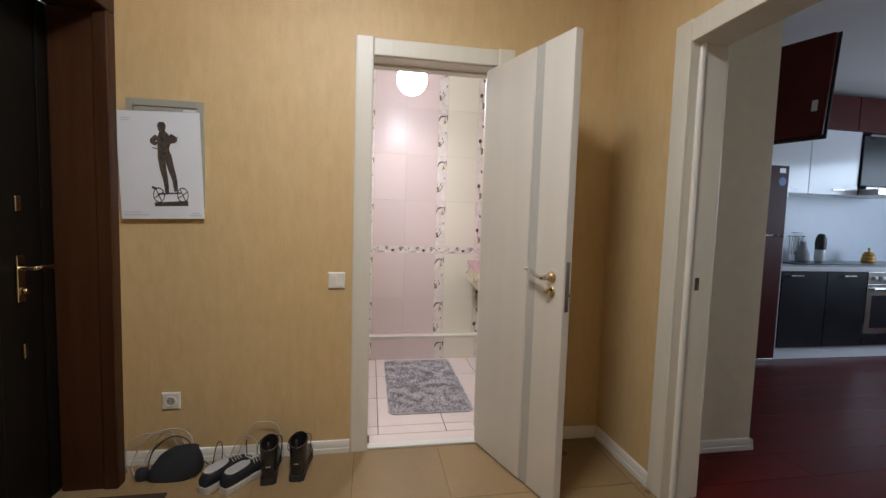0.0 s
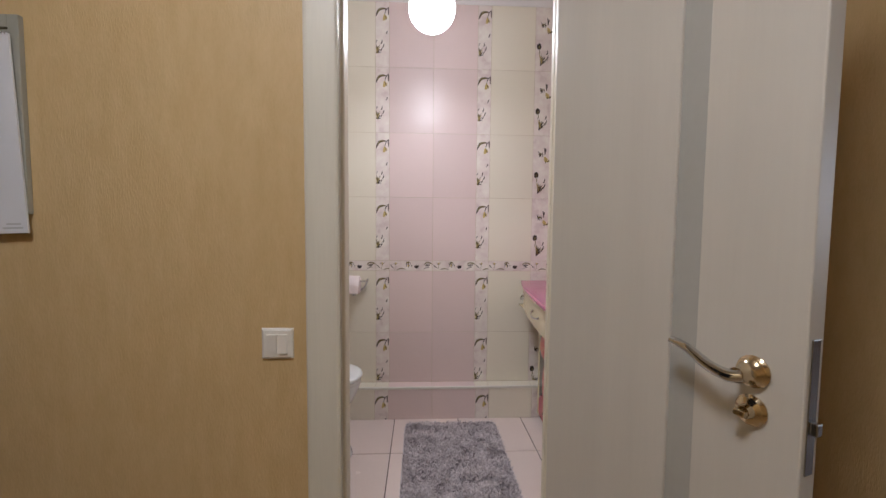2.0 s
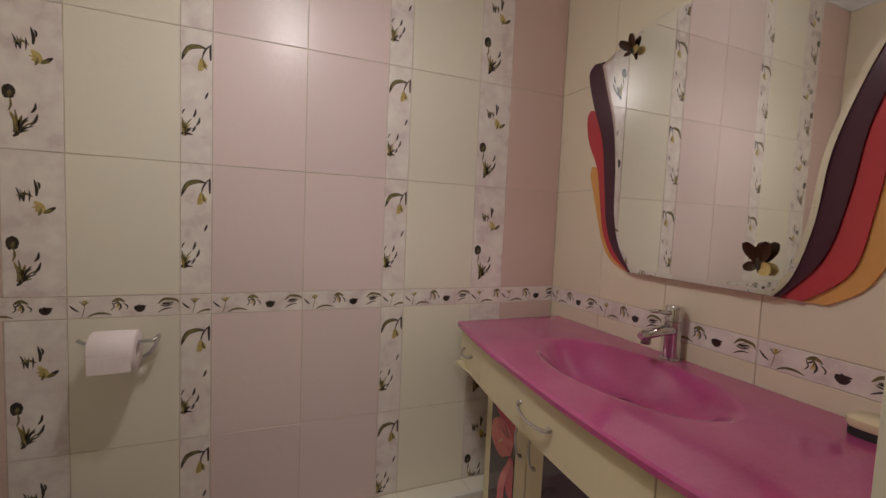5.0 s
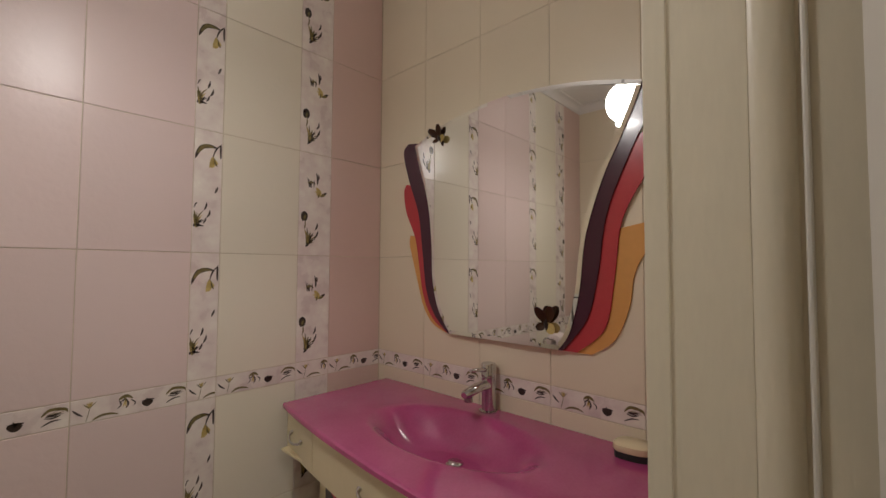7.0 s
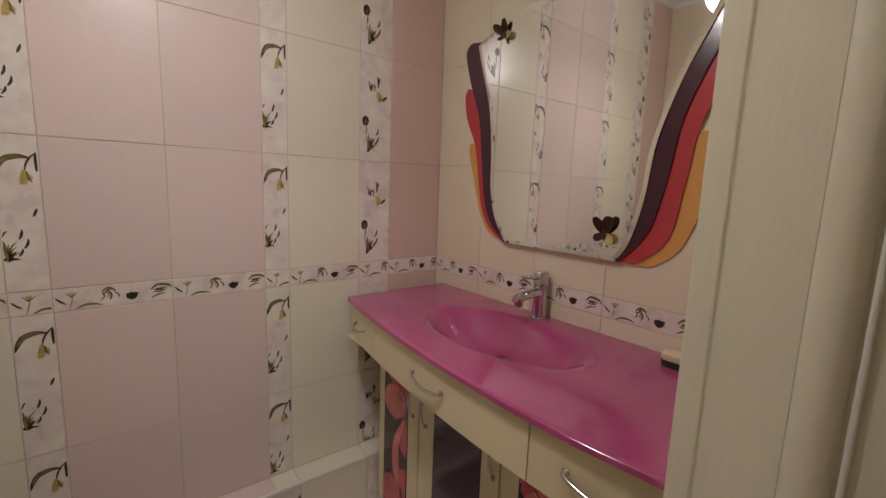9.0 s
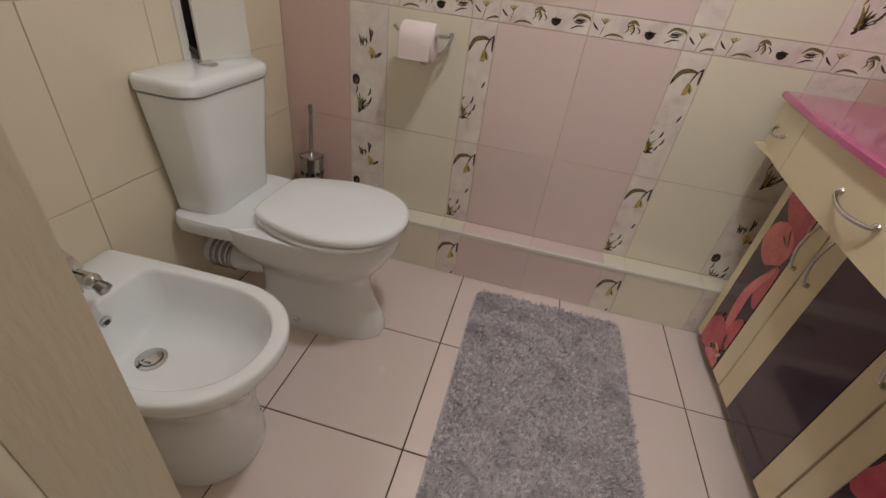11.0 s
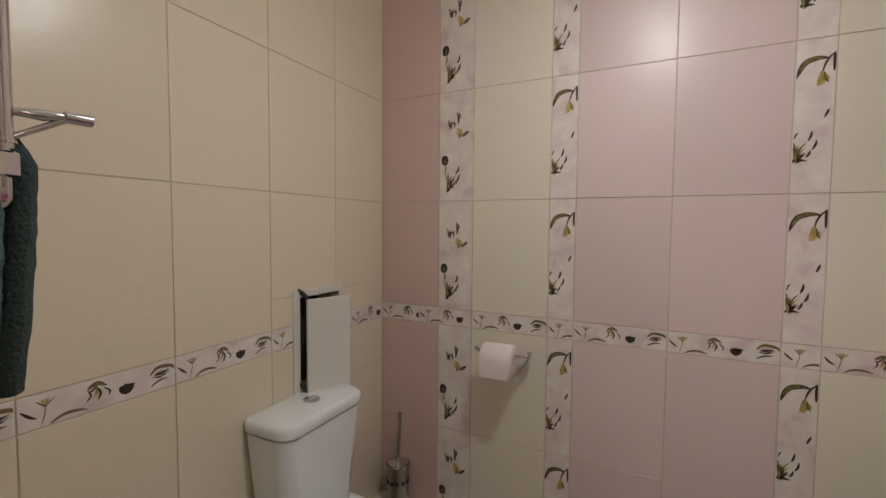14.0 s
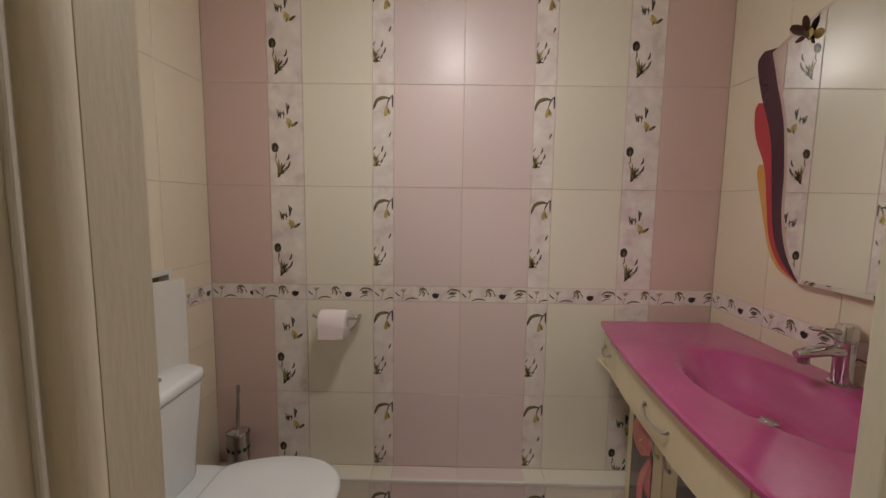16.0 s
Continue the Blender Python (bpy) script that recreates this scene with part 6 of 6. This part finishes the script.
def tile(parent, me, m, name="tile"):
    ob = new(name, me)
    ob.parent, ob.matrix_parent_inverse = parent, parent.matrix_basis.inverted()
    ob.matrix_basis = m
    return ob


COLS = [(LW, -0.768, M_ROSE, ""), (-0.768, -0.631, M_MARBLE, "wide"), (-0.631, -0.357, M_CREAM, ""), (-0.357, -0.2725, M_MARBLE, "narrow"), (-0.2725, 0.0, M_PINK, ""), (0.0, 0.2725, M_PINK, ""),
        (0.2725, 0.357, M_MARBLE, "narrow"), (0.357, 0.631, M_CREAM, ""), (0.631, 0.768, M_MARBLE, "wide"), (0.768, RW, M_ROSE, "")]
BANDS = [(0.135, 0.53), (0.53, 0.925), (0.989, 1.388), (1.388, 1.784), (1.784, 2.18), (2.18, 2.575)]
for z0, z1 in BANDS:
    low = max(z0, LEDGE_Z)
    for x0, x1, base, motif in COLS:
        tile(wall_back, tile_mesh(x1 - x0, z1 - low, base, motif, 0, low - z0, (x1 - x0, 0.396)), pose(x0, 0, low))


def border_run(parent, xs, put):
    """Border tiles between the joints xs, each with its pattern from its own start."""
    for a, b in zip(xs, xs[1:]):
        tile(parent, tile_mesh(b - a, 0.064, M_MARBLE, "border", 0, 0, (0.2725, 0.064)), put(a), "border_tile")


border_run(wall_back, [LW, -0.85, -0.631, -0.357, -0.2725, 0.0, 0.2725, 0.357, 0.631, 0.768, RW], lambda a: pose(a, 0, 0.925))
for x0, x1, base, motif in COLS:   # ledge front and top
    tile(ledge, tile_mesh(x1 - x0, LEDGE_Z - 0.012, base, motif if motif == "narrow" else "", 0, 0.20, (x1 - x0, 0.396)), pose(x0, LEDGE_Y, 0.0))
    tile(ledge, tile_mesh(x1 - x0, -LEDGE_Y - 0.012, M_CREAM if base != M_PINK else M_PINK), pose(x0, LEDGE_Y + 0.012, LEDGE_Z, -90))

SIDE = [0.0, -0.28, -0.557, -0.832, -1.105, FW]
HY0, HY1, HZ0, HZ1 = -0.462, -0.262, 0.757, 1.078
for z0, z1 in [(0.0, 0.135)] + BANDS:
    for a, b in zip(SIDE, SIDE[1:]):
        w = a - b
        tile(wall_right, tile_mesh(w, z1 - z0, M_CREAM2), pose(RW, a, z0, 0, 0, -90))
        pieces = [(b, a, z0, z1)]
        if b < HY1 and a > HY0 and z0 < HZ1 and z1 > HZ0:
            pieces = [(b, a, z0, min(z1, HZ0)), (b, a, max(z0, HZ1), z1), (b, min(a, HY0), max(z0, HZ0), min(z1, HZ1)), (max(b, HY1), a, max(z0, HZ0), min(z1, HZ1))]
        for p, q, u, v in pieces:
            if q - p > 0.012 and v - u > 0.012:
                tile(wall_left, tile_mesh(q - p, v - u, M_CREAM2), pose(LW, p, u, 0, 0, 90))
border_run(wall_right, [0.0, 0.28, 0.557, 0.832, 1.105, -FW], lambda a: pose(RW, -a, 0.925, 0, 0, -90))
border_run(wall_left, [FW, -1.105, -0.832, -0.557, HY0], lambda a: pose(LW, a, 0.925, 0, 0, 90))
border_run(wall_left, [HY1, -0.20, 0.0], lambda a: pose(LW, a, 0.925, 0, 0, 90))
for x0, x1 in ((LW, -0.75), (-0.75, -0.56), (-0.56, -0.367), (0.40, 0.60), (0.60, 0.80), (0.80, RW)):
    for z0, z1 in [(0.0, 0.135), (0.53, 0.925)] + BANDS[:1] + [(0.925, 0.989)] + BANDS[2:]:
        tile(wall_front, tile_mesh(x1 - x0, z1 - z0, M_CREAM2), pose(x1, FW, z0, 0, 0, 180))
for x0, x1 in ((-0.367, 0.0), (0.0, 0.40)):
    tile(wall_front, tile_mesh(x1 - x0, 0.45, M_CREAM2), pose(x1, FW, 2.125, 0, 0, 180))

FX = [LW, -0.63, -0.2325, 0.1645, 0.5625, 0.96, RW]
FY = [FW, -1.275, -0.878, -0.481, -0.084]
for x0, x1 in zip(FX, FX[1:]):
    for y0, y1 in zip(FY, FY[1:]):
        tile(floor_bath, tile_mesh(x1 - x0, y1 - y0, M_FTILE), pose(x0, y0, 0, -90), "floor_tile")
tile(floor_bath, tile_mesh(0.622, FW - HW - 0.046, M_FTILE), pose(-0.286, HW + 0.046, 0, -90), "floor_tile")
for i in range(7):
    for j in range(8):
        x0, x1 = max(HL - 0.2, -1.68 + 0.44 * i), min(HR + 0.05, -1.24 + 0.44 * i)
        y1, y0 = HW - 0.005 - 0.44 * j, max(HB, HW - 0.005 - 0.44 * (j + 1))
        if x1 - x0 > 0.03 and y1 - y0 > 0.03:
            tile(floor_hall, tile_mesh(x1 - x0, y1 - y0, M_HTILE), pose(x0, y0, 0, -90), "floor_tile")
for j in range(24):      # red laminate boards of the kitchen
    x = HR + 0.07 - (j % 3) * 0.42
    y = -4.69 + 0.205 * j
    while x < 6.58:
        x0, x1 = max(x, HR + 0.07), min(x + 1.26, 6.58)
        if x1 - x0 > 0.05:
            tile(floor_kitchen, tile_mesh(x1 - x0, min(0.205, 0.2 - y), M_REDFLOOR), pose(x0, y, 0, -90), "floor_board")
        x += 1.26
